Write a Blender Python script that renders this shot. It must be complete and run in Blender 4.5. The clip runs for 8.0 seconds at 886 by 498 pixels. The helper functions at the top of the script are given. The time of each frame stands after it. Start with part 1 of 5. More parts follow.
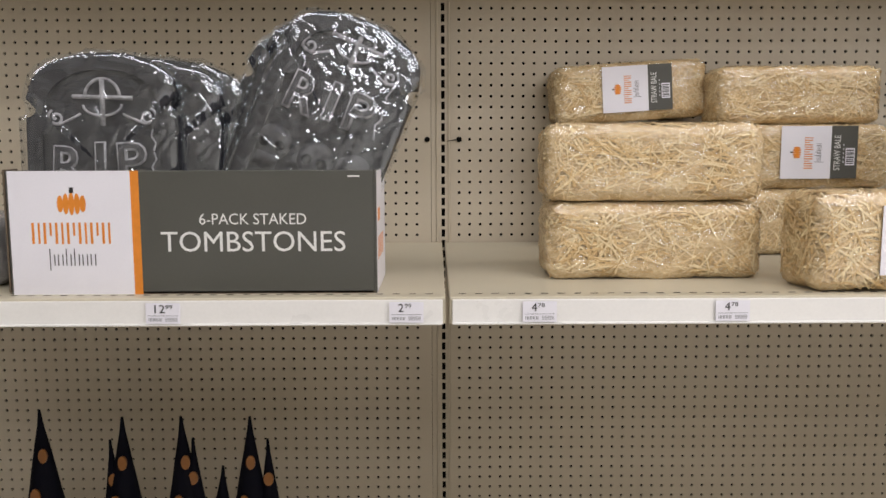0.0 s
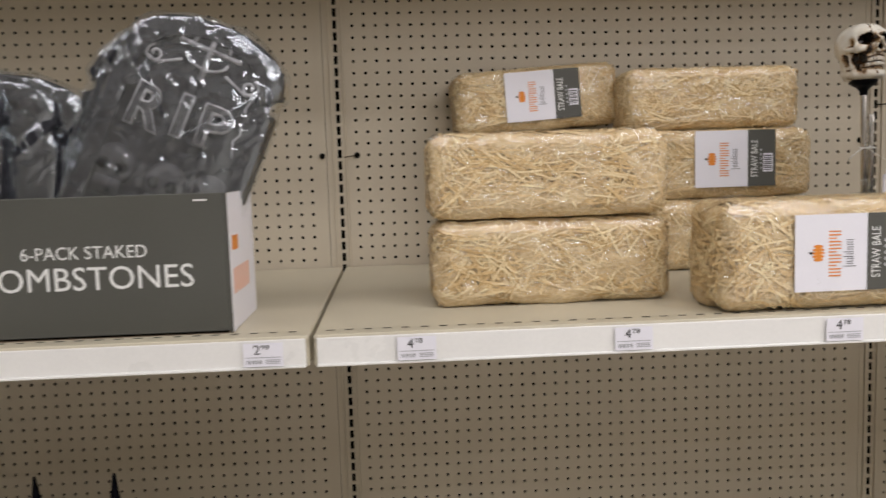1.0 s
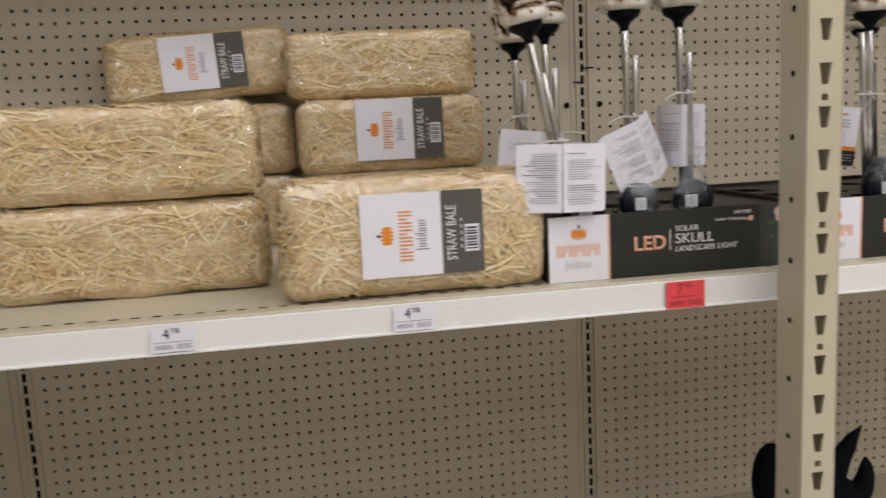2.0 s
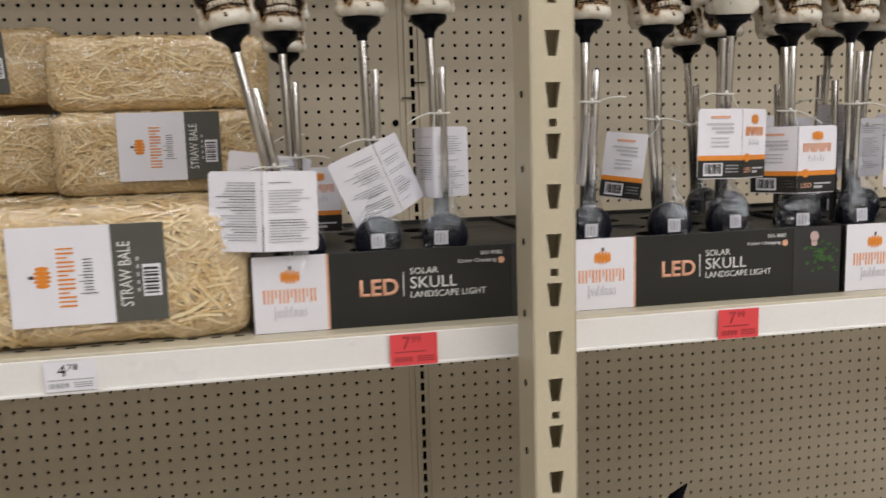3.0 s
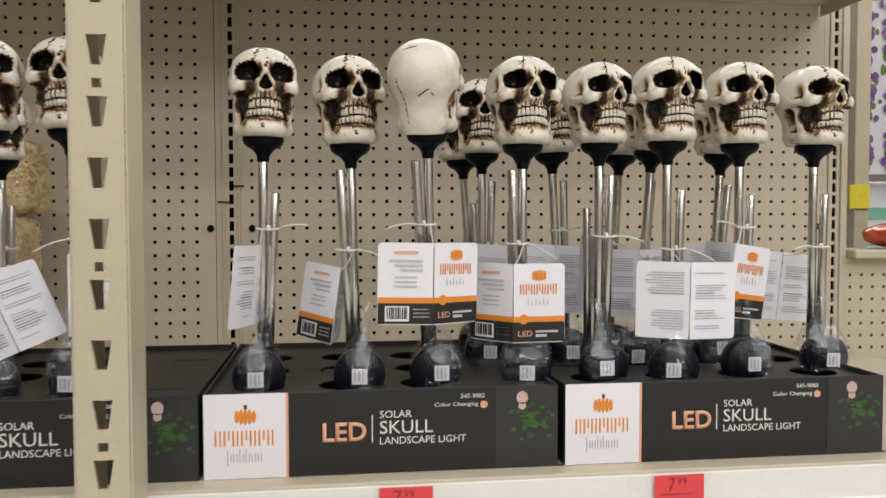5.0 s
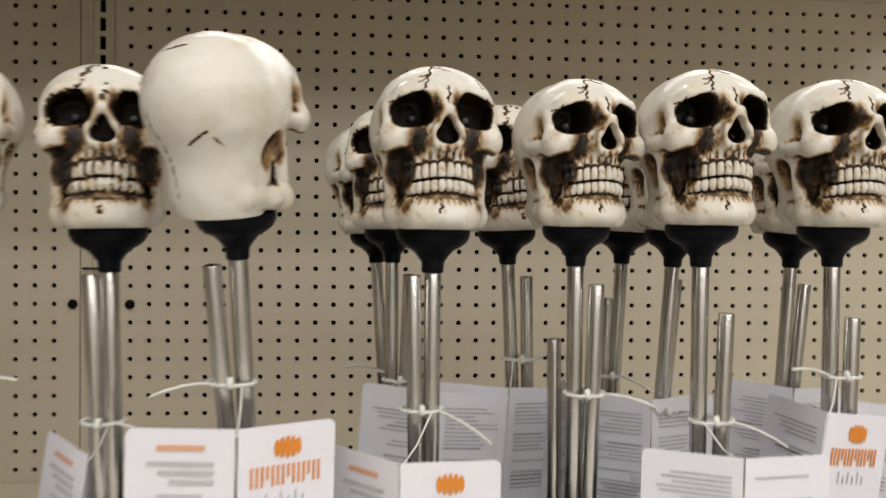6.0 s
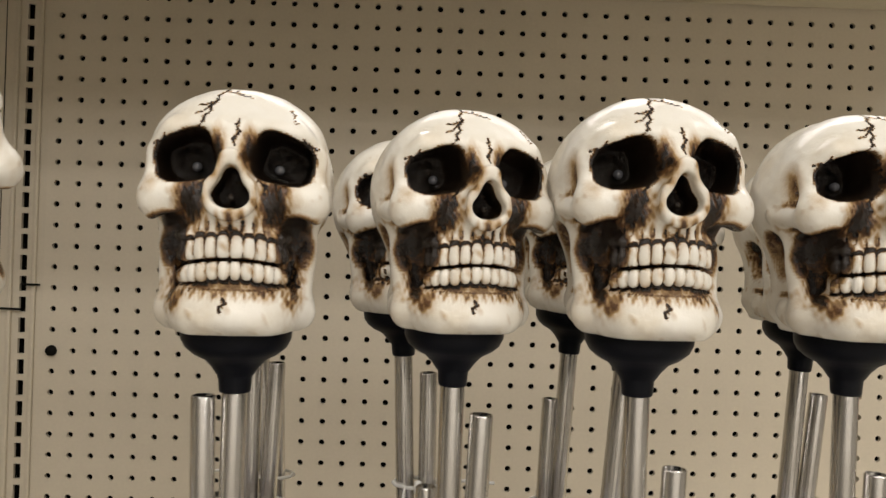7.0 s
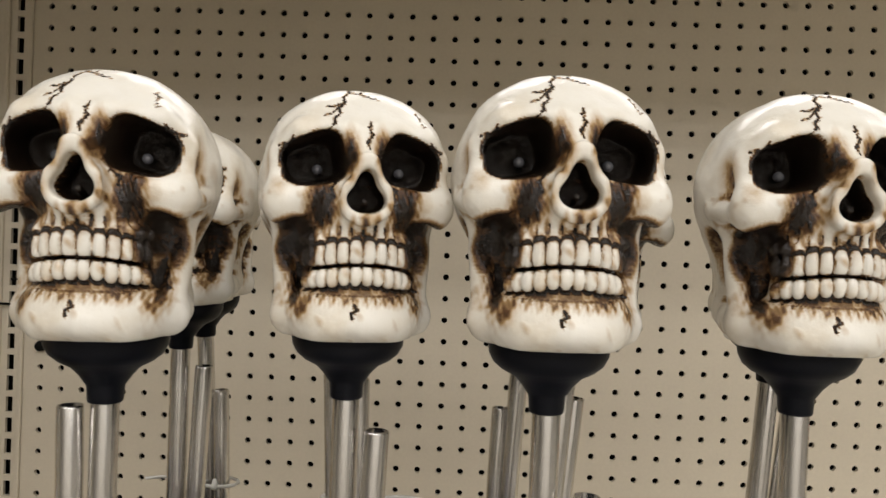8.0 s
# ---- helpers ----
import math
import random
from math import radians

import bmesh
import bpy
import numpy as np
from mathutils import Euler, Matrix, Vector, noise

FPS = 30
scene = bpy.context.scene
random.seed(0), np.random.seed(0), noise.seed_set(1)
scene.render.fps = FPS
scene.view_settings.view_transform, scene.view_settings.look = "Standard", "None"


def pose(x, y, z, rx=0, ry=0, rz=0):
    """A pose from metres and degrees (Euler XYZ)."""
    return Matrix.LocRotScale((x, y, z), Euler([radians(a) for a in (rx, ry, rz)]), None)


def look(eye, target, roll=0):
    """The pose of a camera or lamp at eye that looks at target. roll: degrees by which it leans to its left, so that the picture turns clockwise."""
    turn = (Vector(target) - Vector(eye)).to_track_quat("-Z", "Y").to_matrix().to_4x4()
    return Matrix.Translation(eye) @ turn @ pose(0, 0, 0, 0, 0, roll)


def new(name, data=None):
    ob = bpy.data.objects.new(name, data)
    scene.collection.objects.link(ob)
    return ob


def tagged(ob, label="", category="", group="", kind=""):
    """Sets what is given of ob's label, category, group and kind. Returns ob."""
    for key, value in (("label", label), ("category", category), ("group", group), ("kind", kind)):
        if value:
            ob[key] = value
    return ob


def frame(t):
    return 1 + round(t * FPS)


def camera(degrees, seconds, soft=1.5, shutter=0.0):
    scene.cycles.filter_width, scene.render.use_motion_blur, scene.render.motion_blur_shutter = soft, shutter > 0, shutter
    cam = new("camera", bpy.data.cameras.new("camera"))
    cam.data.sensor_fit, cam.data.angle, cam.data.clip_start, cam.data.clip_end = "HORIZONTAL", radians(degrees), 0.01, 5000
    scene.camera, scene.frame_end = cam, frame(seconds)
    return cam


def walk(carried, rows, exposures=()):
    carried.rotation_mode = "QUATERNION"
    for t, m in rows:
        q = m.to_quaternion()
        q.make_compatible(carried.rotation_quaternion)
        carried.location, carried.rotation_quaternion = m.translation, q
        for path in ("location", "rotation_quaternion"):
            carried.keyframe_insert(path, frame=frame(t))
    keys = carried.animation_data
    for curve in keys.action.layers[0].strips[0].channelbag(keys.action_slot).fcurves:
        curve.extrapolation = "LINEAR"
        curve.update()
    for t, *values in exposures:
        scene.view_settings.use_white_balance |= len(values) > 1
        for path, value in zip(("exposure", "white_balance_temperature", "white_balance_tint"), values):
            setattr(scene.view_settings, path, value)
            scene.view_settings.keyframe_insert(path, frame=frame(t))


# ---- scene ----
cam = camera(56.6, 8.0, shutter=0.25)
EXPOSURES = [(0, 0.08, 6250, 15), (0.5, 0.04, 6250, 15), (1.0, -0.03, 6250, 15), (1.5, -0.14, 6250, 15), (2.2, -0.26, 6300, 14), (3.5, -0.24, 6300, 13), (4.2, -0.20, 6300, 12), (5.5, -0.10, 6400, 11), (6.0, -0.12, 6450, 11), (7.0, 0.03, 6600, 12), (8.0, 0.03, 6350, 12)]
PATH = [
    (0, (-0.015, -1.98, 1.492), (-0.001, 0.007, 1.257), -0.2),
    (0.5, (0.03, -1.923, 1.492), (0.029, 0.066, 1.288), -0.6),
    (1, (0.114, -1.832, 1.489), (0.23, 0.155, 1.291), -1.8),
    (1.5, (0.304, -1.787, 1.482), (0.546, 0.185, 1.249), -2.7),
    (2, (0.586, -1.767, 1.489), (0.92, 0.182, 1.194), -2.8),
    (2.2, (0.657, -1.758, 1.488), (1.019, 0.184, 1.177), -2.7),
    (3.5, (1.107, -1.632, 1.497), (1.491, 0.318, 1.279), -1.2),
    (4, (1.257, -1.661, 1.512), (1.587, 0.305, 1.35), -0.5),
    (4.2, (1.303, -1.67, 1.52), (1.611, 0.301, 1.377), -0.5),
    (5.5, (1.483, -1.412, 1.574), (1.713, 0.574, 1.519), 0.3),
    (6, (1.589, -1.17, 1.623), (1.763, 0.822, 1.586), 0.6),
    (6.5, (1.661, -1.065, 1.654), (1.763, 0.932, 1.636), 1.3),
    (7, (1.709, -1.006, 1.664), (1.746, 0.994, 1.657), 2.0),
    (7.5, (1.737, -0.983, 1.667), (1.71, 1.017, 1.661), 2.5),
    (8, (1.77, -0.968, 1.667), (1.698, 1.031, 1.644), 2.2),
]
walk(cam, [(t, look(eye, target, roll)) for t, eye, target, roll in PATH], EXPOSURES)

# ---- world and light ----
world = bpy.data.worlds.new("store_air")
scene.world = world
world.use_nodes = True
world.node_tree.nodes["Background"].inputs[0].default_value = (1.0, 0.96, 0.90, 1)
world.node_tree.nodes["Background"].inputs[1].default_value = 0.05


def strip_light(x, y, z, length, width, watts, colour):
    """A row of ceiling tubes that shines down."""
    data = bpy.data.lights.new("ceiling_tube", "AREA")
    data.shape, data.size, data.size_y, data.energy, data.color = "RECTANGLE", length, width, watts, colour
    ob = new("ceiling_tube", data)
    ob.location = (x, y, z)
    return ob


TUBE = (1.0, 0.975, 0.94)
for row, watts in ((-1.45, 42), (-2.05, 42)):
    strip_light(1.0, row, 3.75, 9.0, 0.20, watts, TUBE)
for row, watts in ((-3.20, 43), (-3.95, 45), (-4.75, 47), (-5.55, 49)):
    strip_light(3.3, row, 3.75, 6.0, 0.20, watts * 1.05, TUBE)
strip_light(3.2, 1.60, 3.75, 5.0, 0.30, 75, TUBE)

# ---- materials ----


def nodes_of(name):
    m = bpy.data.materials.new(name)
    m.use_nodes = True
    t = m.node_tree
    return m, t, t.nodes["Principled BSDF"]


def noise_node(t, scale, detail=4.0, rough=0.55, stretch=None):
    co = t.nodes.new("ShaderNodeTexCoord")
    n = t.nodes.new("ShaderNodeTexNoise")
    n.inputs["Scale"].default_value, n.inputs["Detail"].default_value, n.inputs["Roughness"].default_value = scale, detail, rough
    if stretch:
        mp = t.nodes.new("ShaderNodeMapping")
        mp.inputs["Scale"].default_value = stretch
        t.links.new(co.outputs["Object"], mp.inputs["Vector"])
        t.links.new(mp.outputs["Vector"], n.inputs["Vector"])
    else:
        t.links.new(co.outputs["Object"], n.inputs["Vector"])
    return n


def ramp_node(t, source, stops):
    r = t.nodes.new("ShaderNodeValToRGB")
    el = r.color_ramp.elements
    while len(el) < len(stops):
        el.new(0.5)
    for e, (p, c) in zip(el, stops):
        e.position, e.color = p, (*c, 1)
    t.links.new(source, r.inputs["Fac"])
    return r


def mix_node(t, fac, a, b, mode="MIX"):
    n = t.nodes.new("ShaderNodeMix")
    n.data_type, n.blend_type = "RGBA", mode
    for sock, v in ((n.inputs[0], fac), (n.inputs[6], a), (n.inputs[7], b)):
        if isinstance(v, (int, float)):
            sock.default_value = v
        elif isinstance(v, tuple):
            sock.default_value = (*v, 1)
        else:
            t.links.new(v, sock)
    return n.outputs[2]


def bump_node(t, bsdf, height, strength, distance):
    b = t.nodes.new("ShaderNodeBump")
    b.inputs["Strength"].default_value, b.inputs["Distance"].default_value = strength, distance
    t.links.new(height, b.inputs["Height"])
    t.links.new(b.outputs["Normal"], bsdf.inputs["Normal"])


def surface(name, colour, rough=0.5, vary=0.12, big=3.0, fine=180.0, bump=0.05, metal=0.0, coat=0.0, island=0.0, shine=0.5):
    """A surface with slow stains, fine grain and slight relief."""
    m, t, b = nodes_of(name)
    dark = tuple(c * (1 - vary) for c in colour)
    light = tuple(min(1, c * (1 + vary)) for c in colour)
    n1, n2 = noise_node(t, big, 5), noise_node(t, fine, 3)
    r1 = ramp_node(t, n1.outputs["Fac"], [(0.3, dark), (0.7, light)])
    col = mix_node(t, 0.35, r1.outputs["Color"], ramp_node(t, n2.outputs["Fac"], [(0.3, dark), (0.7, light)]).outputs["Color"])
    if island:
        g = t.nodes.new("ShaderNodeNewGeometry")
        ri = ramp_node(t, g.outputs["Random Per Island"], [(0.0, tuple(c * (1 - island) for c in colour)), (1.0, tuple(min(1, c * (1 + island)) for c in colour))])
        col = mix_node(t, 0.7, col, ri.outputs["Color"])
    t.links.new(col, b.inputs["Base Color"])
    rr = ramp_node(t, n1.outputs["Fac"], [(0.25, (rough * 0.8,) * 3), (0.75, (min(1, rough * 1.2),) * 3)])
    t.links.new(rr.outputs["Color"], b.inputs["Roughness"])
    b.inputs["Metallic"].default_value = metal
    b.inputs["Specular IOR Level"].default_value = shine
    b.inputs["Coat Weight"].default_value = coat
    b.inputs["Coat Roughness"].default_value = 0.15
    if bump:
        bump_node(t, b, n2.outputs["Fac"], bump, 0.002)
    return m


def ink(name, colour, rough=0.45):
    m, t, b = nodes_of(name)
    n = noise_node(t, 90, 3)
    r = ramp_node(t, n.outputs["Fac"], [(0.3, tuple(c * 0.93 for c in colour)), (0.7, tuple(min(1, c * 1.05) for c in colour))])
    t.links.new(r.outputs["Color"], b.inputs["Base Color"])
    b.inputs["Roughness"].default_value = rough
    return m


def film(name, wrinkle, scale, tint=(1, 1, 1), share=0.12, rough=0.08, ridged=False):
    """Thin clear plastic: see-through, with glossy wrinkles."""
    m = bpy.data.materials.new(name)
    m.use_nodes = True
    t = m.node_tree
    t.nodes.remove(t.nodes["Principled BSDF"])
    clear, gloss, mixer = (t.nodes.new(k) for k in ("ShaderNodeBsdfTransparent", "ShaderNodeBsdfGlossy", "ShaderNodeMixShader"))
    clear.inputs["Color"].default_value = (*tint, 1)
    gloss.inputs["Roughness"].default_value = rough
    gloss.inputs["Color"].default_value = (0.86, 0.93, 1.0, 1)
    mixer.inputs["Fac"].default_value = share
    n = noise_node(t, scale, 3, 0.5)
    if ridged:
        n.noise_type = "RIDGED_MULTIFRACTAL"
        n.inputs["Distortion"].default_value = 0.6
    b = t.nodes.new("ShaderNodeBump")
    b.inputs["Strength"].default_value, b.inputs["Distance"].default_value = wrinkle, 0.01
    t.links.new(n.outputs["Fac"], b.inputs["Height"])
    t.links.new(b.outputs["Normal"], gloss.inputs["Normal"])
    t.links.new(clear.outputs["BSDF"], mixer.inputs[1])
    t.links.new(gloss.outputs["BSDF"], mixer.inputs[2])
    t.links.new(mixer.outputs["Shader"], t.nodes["Material Output"].inputs["Surface"])
    return m


PEG = surface("pegboard_paint", (0.56, 0.495, 0.385), 0.42, 0.07, 1.6, 260, 0.04)
# dull near-black, painted as the shade behind peg holes and upright slots
GAP_SHADE = surface("gap_shade", (0.012, 0.011, 0.009), 0.9, 0.2, shine=0.05)
CREAM = surface("cream_enamel", (0.56, 0.50, 0.36), 0.38, 0.08, 4, 300, 0.04)
DECK = surface("shelf_enamel", (0.54, 0.49, 0.37), 0.40, 0.08, 5, 240, 0.05)
STRIP = surface("white_price_rail", (0.85, 0.84, 0.81), 0.30, 0.05, 6, 200, 0.02)
# near-black colour for the shade inside punched holes that are not cut
PUNCH_SHADE = surface("punch_shade", (0.02, 0.017, 0.013), 0.8, 0.1, shine=0.05)
FLOOR = surface("vinyl_floor", (0.66, 0.63, 0.58), 0.25, 0.1, 0.8, 60, 0.02)
WALL = surface("store_wall", (0.55, 0.52, 0.46), 0.7, 0.08, 0.6, 60, 0.05)
CEIL = surface("ceiling_paint", (0.72, 0.71, 0.68), 0.8, 0.06, 0.7, 50, 0.05)
KNOB = surface("black_rubber", (0.006, 0.006, 0.005), 0.6, 0.2, shine=0.06)
PAPER = surface("white_card", (0.85, 0.84, 0.90), 0.45, 0.03, 8, 300, 0.02)
GREYCARD = surface("grey_card", (0.088, 0.088, 0.076), 0.50, 0.07, 6, 250, 0.03)
DARKCARD = surface("dark_card", (0.025, 0.025, 0.022), 0.45, 0.10, 6, 250, 0.03, shine=0.3)
KRAFT = surface("brown_board", (0.16, 0.12, 0.08), 0.8, 0.15, 10, 200, 0.1)
ORANGE = ink("orange_ink", (0.80, 0.27, 0.03))
PEACH = ink("peach_ink", (0.80, 0.42, 0.27))
WHITEINK = ink("white_ink", (0.82, 0.82, 0.80))
BLACKINK = ink("black_ink", (0.03, 0.03, 0.03))
GREYINK = ink("grey_ink", (0.36, 0.36, 0.38))
PALEINK = ink("pale_ink", (0.55, 0.55, 0.58))
REDPAPER = surface("red_paper", (0.80, 0.065, 0.075), 0.5, 0.05, 15, 300, 0.02)
REDINK = ink("dark_red_ink", (0.36, 0.03, 0.035))
GREENINK = surface("leaf_print", (0.035, 0.10, 0.02), 0.45, 0.6, 60, 200, 0.0)
STEEL = surface("brushed_steel", (0.62, 0.60, 0.57), 0.24, 0.10, 20, 400, 0.03, metal=1.0)
COLLAR = surface("black_plastic", (0.004, 0.0045, 0.007), 0.42, 0.2, 20, 300, 0.03, shine=0.11)
SOLAR = surface("solar_head_plastic", (0.007, 0.008, 0.015), 0.30, 0.3, 30, 200, 0.03, shine=0.25)
TIE = ink("white_tie", (0.78, 0.77, 0.72), 0.4)
BAG = film("clear_bag", 1.0, 60, share=0.14, rough=0.02)
WRAP = film("shrink_wrap", 1.0, 55, share=0.10, rough=0.10)
STONEBAG = film("tombstone_bag", 0.34, 45, share=0.20, rough=0.03, ridged=True)
BLACKFELT = surface("black_glitter_felt", (0.004, 0.004, 0.007), 0.75, 0.5, 60, 500, 0.25, shine=0.06)
AMBER = ink("amber_window", (0.20, 0.075, 0.010), 0.35)


def striated(name, base, dark, light):
    """Straw: long fine fibres, pale on gold, each island its own tone."""
    m, t, b = nodes_of(name)
    g = t.nodes.new("ShaderNodeNewGeometry")
    r = ramp_node(t, g.outputs["Random Per Island"], [(0.0, dark), (0.35, base), (0.8, light), (1.0, tuple(min(1, c * 1.12) for c in light))])
    n = noise_node(t, 240, 3)
    col = mix_node(t, 0.35, r.outputs["Color"], ramp_node(t, n.outputs["Fac"], [(0.3, dark), (0.7, light)]).outputs["Color"])
    t.links.new(col, b.inputs["Base Color"])
    b.inputs["Roughness"].default_value = 0.42
    bump_node(t, b, n.outputs["Fac"], 0.3, 0.001)
    return m


STRAW = striated("straw_stalks", (0.78, 0.55, 0.26), (0.54, 0.34, 0.13), (0.93, 0.78, 0.49))


def straw_core():
    m, t, b = nodes_of("packed_straw")
    n1, n2 = noise_node(t, 34, 6, 0.7, (1, 1, 2.2)), noise_node(t, 120, 4, 0.6, (1, 1, 1.8))
    r1 = ramp_node(t, n1.outputs["Fac"], [(0.32, (0.54, 0.36, 0.16)), (0.5, (0.66, 0.47, 0.23)), (0.68, (0.80, 0.62, 0.34))])
    r2 = ramp_node(t, n2.outputs["Fac"], [(0.35, (0.50, 0.34, 0.15)), (0.65, (0.84, 0.70, 0.45))])
    t.links.new(mix_node(t, 0.5, r1.outputs["Color"], r2.outputs["Color"]), b.inputs["Base Color"])
    b.inputs["Roughness"].default_value = 0.6
    bump_node(t, b, n2.outputs["Fac"], 0.6, 0.004)
    return m


CORE = straw_core()


def bone():
    """Cast resin bone with brown antiquing rubbed into the hollows (vertex layer 'wash')."""
    m, t, b = nodes_of("antiqued_bone")
    at = t.nodes.new("ShaderNodeAttribute")
    at.attribute_name = "wash"
    n1, n2, n3 = noise_node(t, 38, 5, 0.6), noise_node(t, 170, 5, 0.65), noise_node(t, 900, 2)
    base = ramp_node(t, n1.outputs["Fac"], [(0.25, (0.63, 0.55, 0.42)), (0.50, (0.74, 0.70, 0.61)), (0.8, (0.79, 0.77, 0.71))])
    # break up the edge of the wash with grain
    jit = t.nodes.new("ShaderNodeMath")
    jit.operation = "MULTIPLY_ADD"
    jit.inputs[1].default_value, jit.inputs[2].default_value = 1.5, -0.75
    t.links.new(n2.outputs["Fac"], jit.inputs[0])
    gate = t.nodes.new("ShaderNodeMath")
    gate.operation = "MULTIPLY_ADD"
    t.links.new(at.outputs["Fac"], gate.inputs[0])
    ad = t.nodes.new("ShaderNodeMath")
    ad.operation = "ADD"
    ad.inputs[1].default_value = 1.0
    t.links.new(jit.outputs[0], ad.inputs[0])
    t.links.new(ad.outputs[0], gate.inputs[1])
    gate.inputs[2].default_value = 0.0
    sepia = ramp_node(t, gate.outputs[0], [(0.05, (0, 0, 0)), (0.30, (1, 1, 1))])
    umber = ramp_node(t, gate.outputs[0], [(0.24, (0, 0, 0)), (0.46, (1, 1, 1))])
    black = ramp_node(t, gate.outputs[0], [(0.45, (0, 0, 0)), (0.75, (1, 1, 1))])
    col = mix_node(t, sepia.outputs["Color"], base.outputs["Color"], (0.42, 0.27, 0.12))
    col = mix_node(t, umber.outputs["Color"], col, (0.10, 0.046, 0.016))
    col = mix_node(t, black.outputs["Color"], col, (0.014, 0.008, 0.004))
    t.links.new(col, b.inputs["Base Color"])
    b.inputs["Roughness"].default_value = 0.27
    b.inputs["Specular IOR Level"].default_value = 0.40
    b.inputs["Subsurface Weight"].default_value = 0.0
    sp = ramp_node(t, black.outputs["Color"], [(0.0, (0.42,) * 3), (1.0, (0.50,) * 3)])
    t.links.new(sp.outputs["Color"], b.inputs["Specular IOR Level"])
    # relief is roughest where the wash sits
    rel = t.nodes.new("ShaderNodeMath")
    rel.operation = "MULTIPLY_ADD"
    rel.inputs[1].default_value, rel.inputs[2].default_value = 1.6, 0.22
    t.links.new(at.outputs["Fac"], rel.inputs[0])
    high = t.nodes.new("ShaderNodeMath")
    high.operation = "MULTIPLY"
    t.links.new(rel.outputs[0], high.inputs[0])
    t.links.new(n2.outputs["Fac"], high.inputs[1])
    bump_node(t, b, high.outputs[0], 0.75, 0.002)
    return m


BONE = bone()
EYE = surface("led_lens", (0.15, 0.15, 0.16), 0.12, 0.1, coat=1.0)


def tomb_stone():
    m, t, b = nodes_of("drybrushed_foam")
    n1, n2 = noise_node(t, 26, 6, 0.7), noise_node(t, 130, 5, 0.7)
    r1 = ramp_node(t, n1.outputs["Fac"], [(0.40, (0.010, 0.010, 0.014)), (0.56, (0.020, 0.020, 0.027)), (0.74, (0.085, 0.085, 0.095))])
    r2 = ramp_node(t, n2.outputs["Fac"], [(0.50, (0.013, 0.013, 0.018)), (0.74, (0.10, 0.10, 0.11))])
    t.links.new(mix_node(t, 0.4, r1.outputs["Color"], r2.outputs["Color"]), b.inputs["Base Color"])
    b.inputs["Roughness"].default_value = 0.7
    bump_node(t, b, n2.outputs["Fac"], 0.5, 0.004)
    return m


TOMB = tomb_stone()
TOMBHI = surface("drybrush_white", (0.40, 0.40, 0.42), 0.7, 0.7, 40, 160, 0.3)
TOMBMID = surface("drybrush_grey", (0.050, 0.050, 0.056), 0.7, 0.95, 60, 190, 0.4)

# ---- builders ----


def to_mesh(name, verts, faces, mats, smooth=False):
    me = bpy.data.meshes.new(name)
    me.from_pydata([tuple(v) for v in verts], [], [tuple(f) for f in faces])
    for m in (mats if isinstance(mats, (list, tuple)) else [mats]):
        me.materials.append(m)
    if smooth:
        me.polygons.foreach_set("use_smooth", [True] * len(me.polygons))
    me.update()
    return me


def hang(name, me, parent=None, label="", m=None):
    """Links a mesh as one object, under a thing or part when given."""
    ob = new(name, me)
    if parent is not None:
        ob.parent = parent
    if m is not None:
        ob.matrix_basis = m
    if label:
        ob["label"] = label
    return ob


def part(name, bm, material, parent=None, label="", m=None, smooth=False):
    me = bpy.data.meshes.new(name)
    bm.to_mesh(me)
    bm.free()
    for k in (material if isinstance(material, (list, tuple)) else [material]):
        me.materials.append(k)
    if smooth:
        me.polygons.foreach_set("use_smooth", [True] * len(me.polygons))
    return hang(name, me, parent, label, m)


def thing(name, m, label, category, group=""):
    ob = new(name)
    ob.empty_display_size = 0.02
    ob.matrix_basis = m
    return tagged(ob, label, category, group)


def box_bm(x0, x1, y0, y1, z0, z1, bevel=0.0, seg=2, bm=None):
    own = bm or bmesh.new()
    got = bmesh.ops.create_cube(own, size=1, matrix=Matrix.Translation(((x0 + x1) / 2, (y0 + y1) / 2, (z0 + z1) / 2)) @ Matrix.Diagonal((x1 - x0, y1 - y0, z1 - z0, 1)))
    if bevel:
        edges = {e for v in got["verts"] for e in v.link_edges}
        bmesh.ops.bevel(own, geom=list(edges), offset=bevel, segments=seg, affect="EDGES", profile=0.5)
    return own


def lathe(profile, seg=24, cap=True):
    """Verts and faces of a profile of (radius, z) turned round z."""
    v, f = [], []
    for r, z in profile:
        for k in range(seg):
            a = 2 * math.pi * k / seg
            v.append((r * math.cos(a), r * math.sin(a), z))
    for i in range(len(profile) - 1):
        for k in range(seg):
            a, b = i * seg + k, i * seg + (k + 1) % seg
            f.append((a, b, b + seg, a + seg))
    if cap:
        f.append(tuple(range(seg))[::-1])
        f.append(tuple(range((len(profile) - 1) * seg, len(profile) * seg)))
    return v, f


def tube_between(p, q, r, seg=10, inner=0.0):
    """Verts and faces of a rod from p to q, with an open bore at its top when inner is given."""
    p, q = Vector(p), Vector(q)
    rot = (q - p).to_track_quat("Z", "Y").to_matrix()
    length = (q - p).length
    prof = [(r, 0), (r, length - r * 0.15), (r * 0.93, length)]
    if inner:
        prof += [(inner, length), (inner, length - 3 * r)]
    v, f = lathe(prof, seg)
    return [tuple(rot @ Vector(c) + p) for c in v], f


def join(pieces):
    v, f = [], []
    for pv, pf in pieces:
        n = len(v)
        v += list(pv)
        f += [tuple(i + n for i in c) for c in pf]
    return v, f


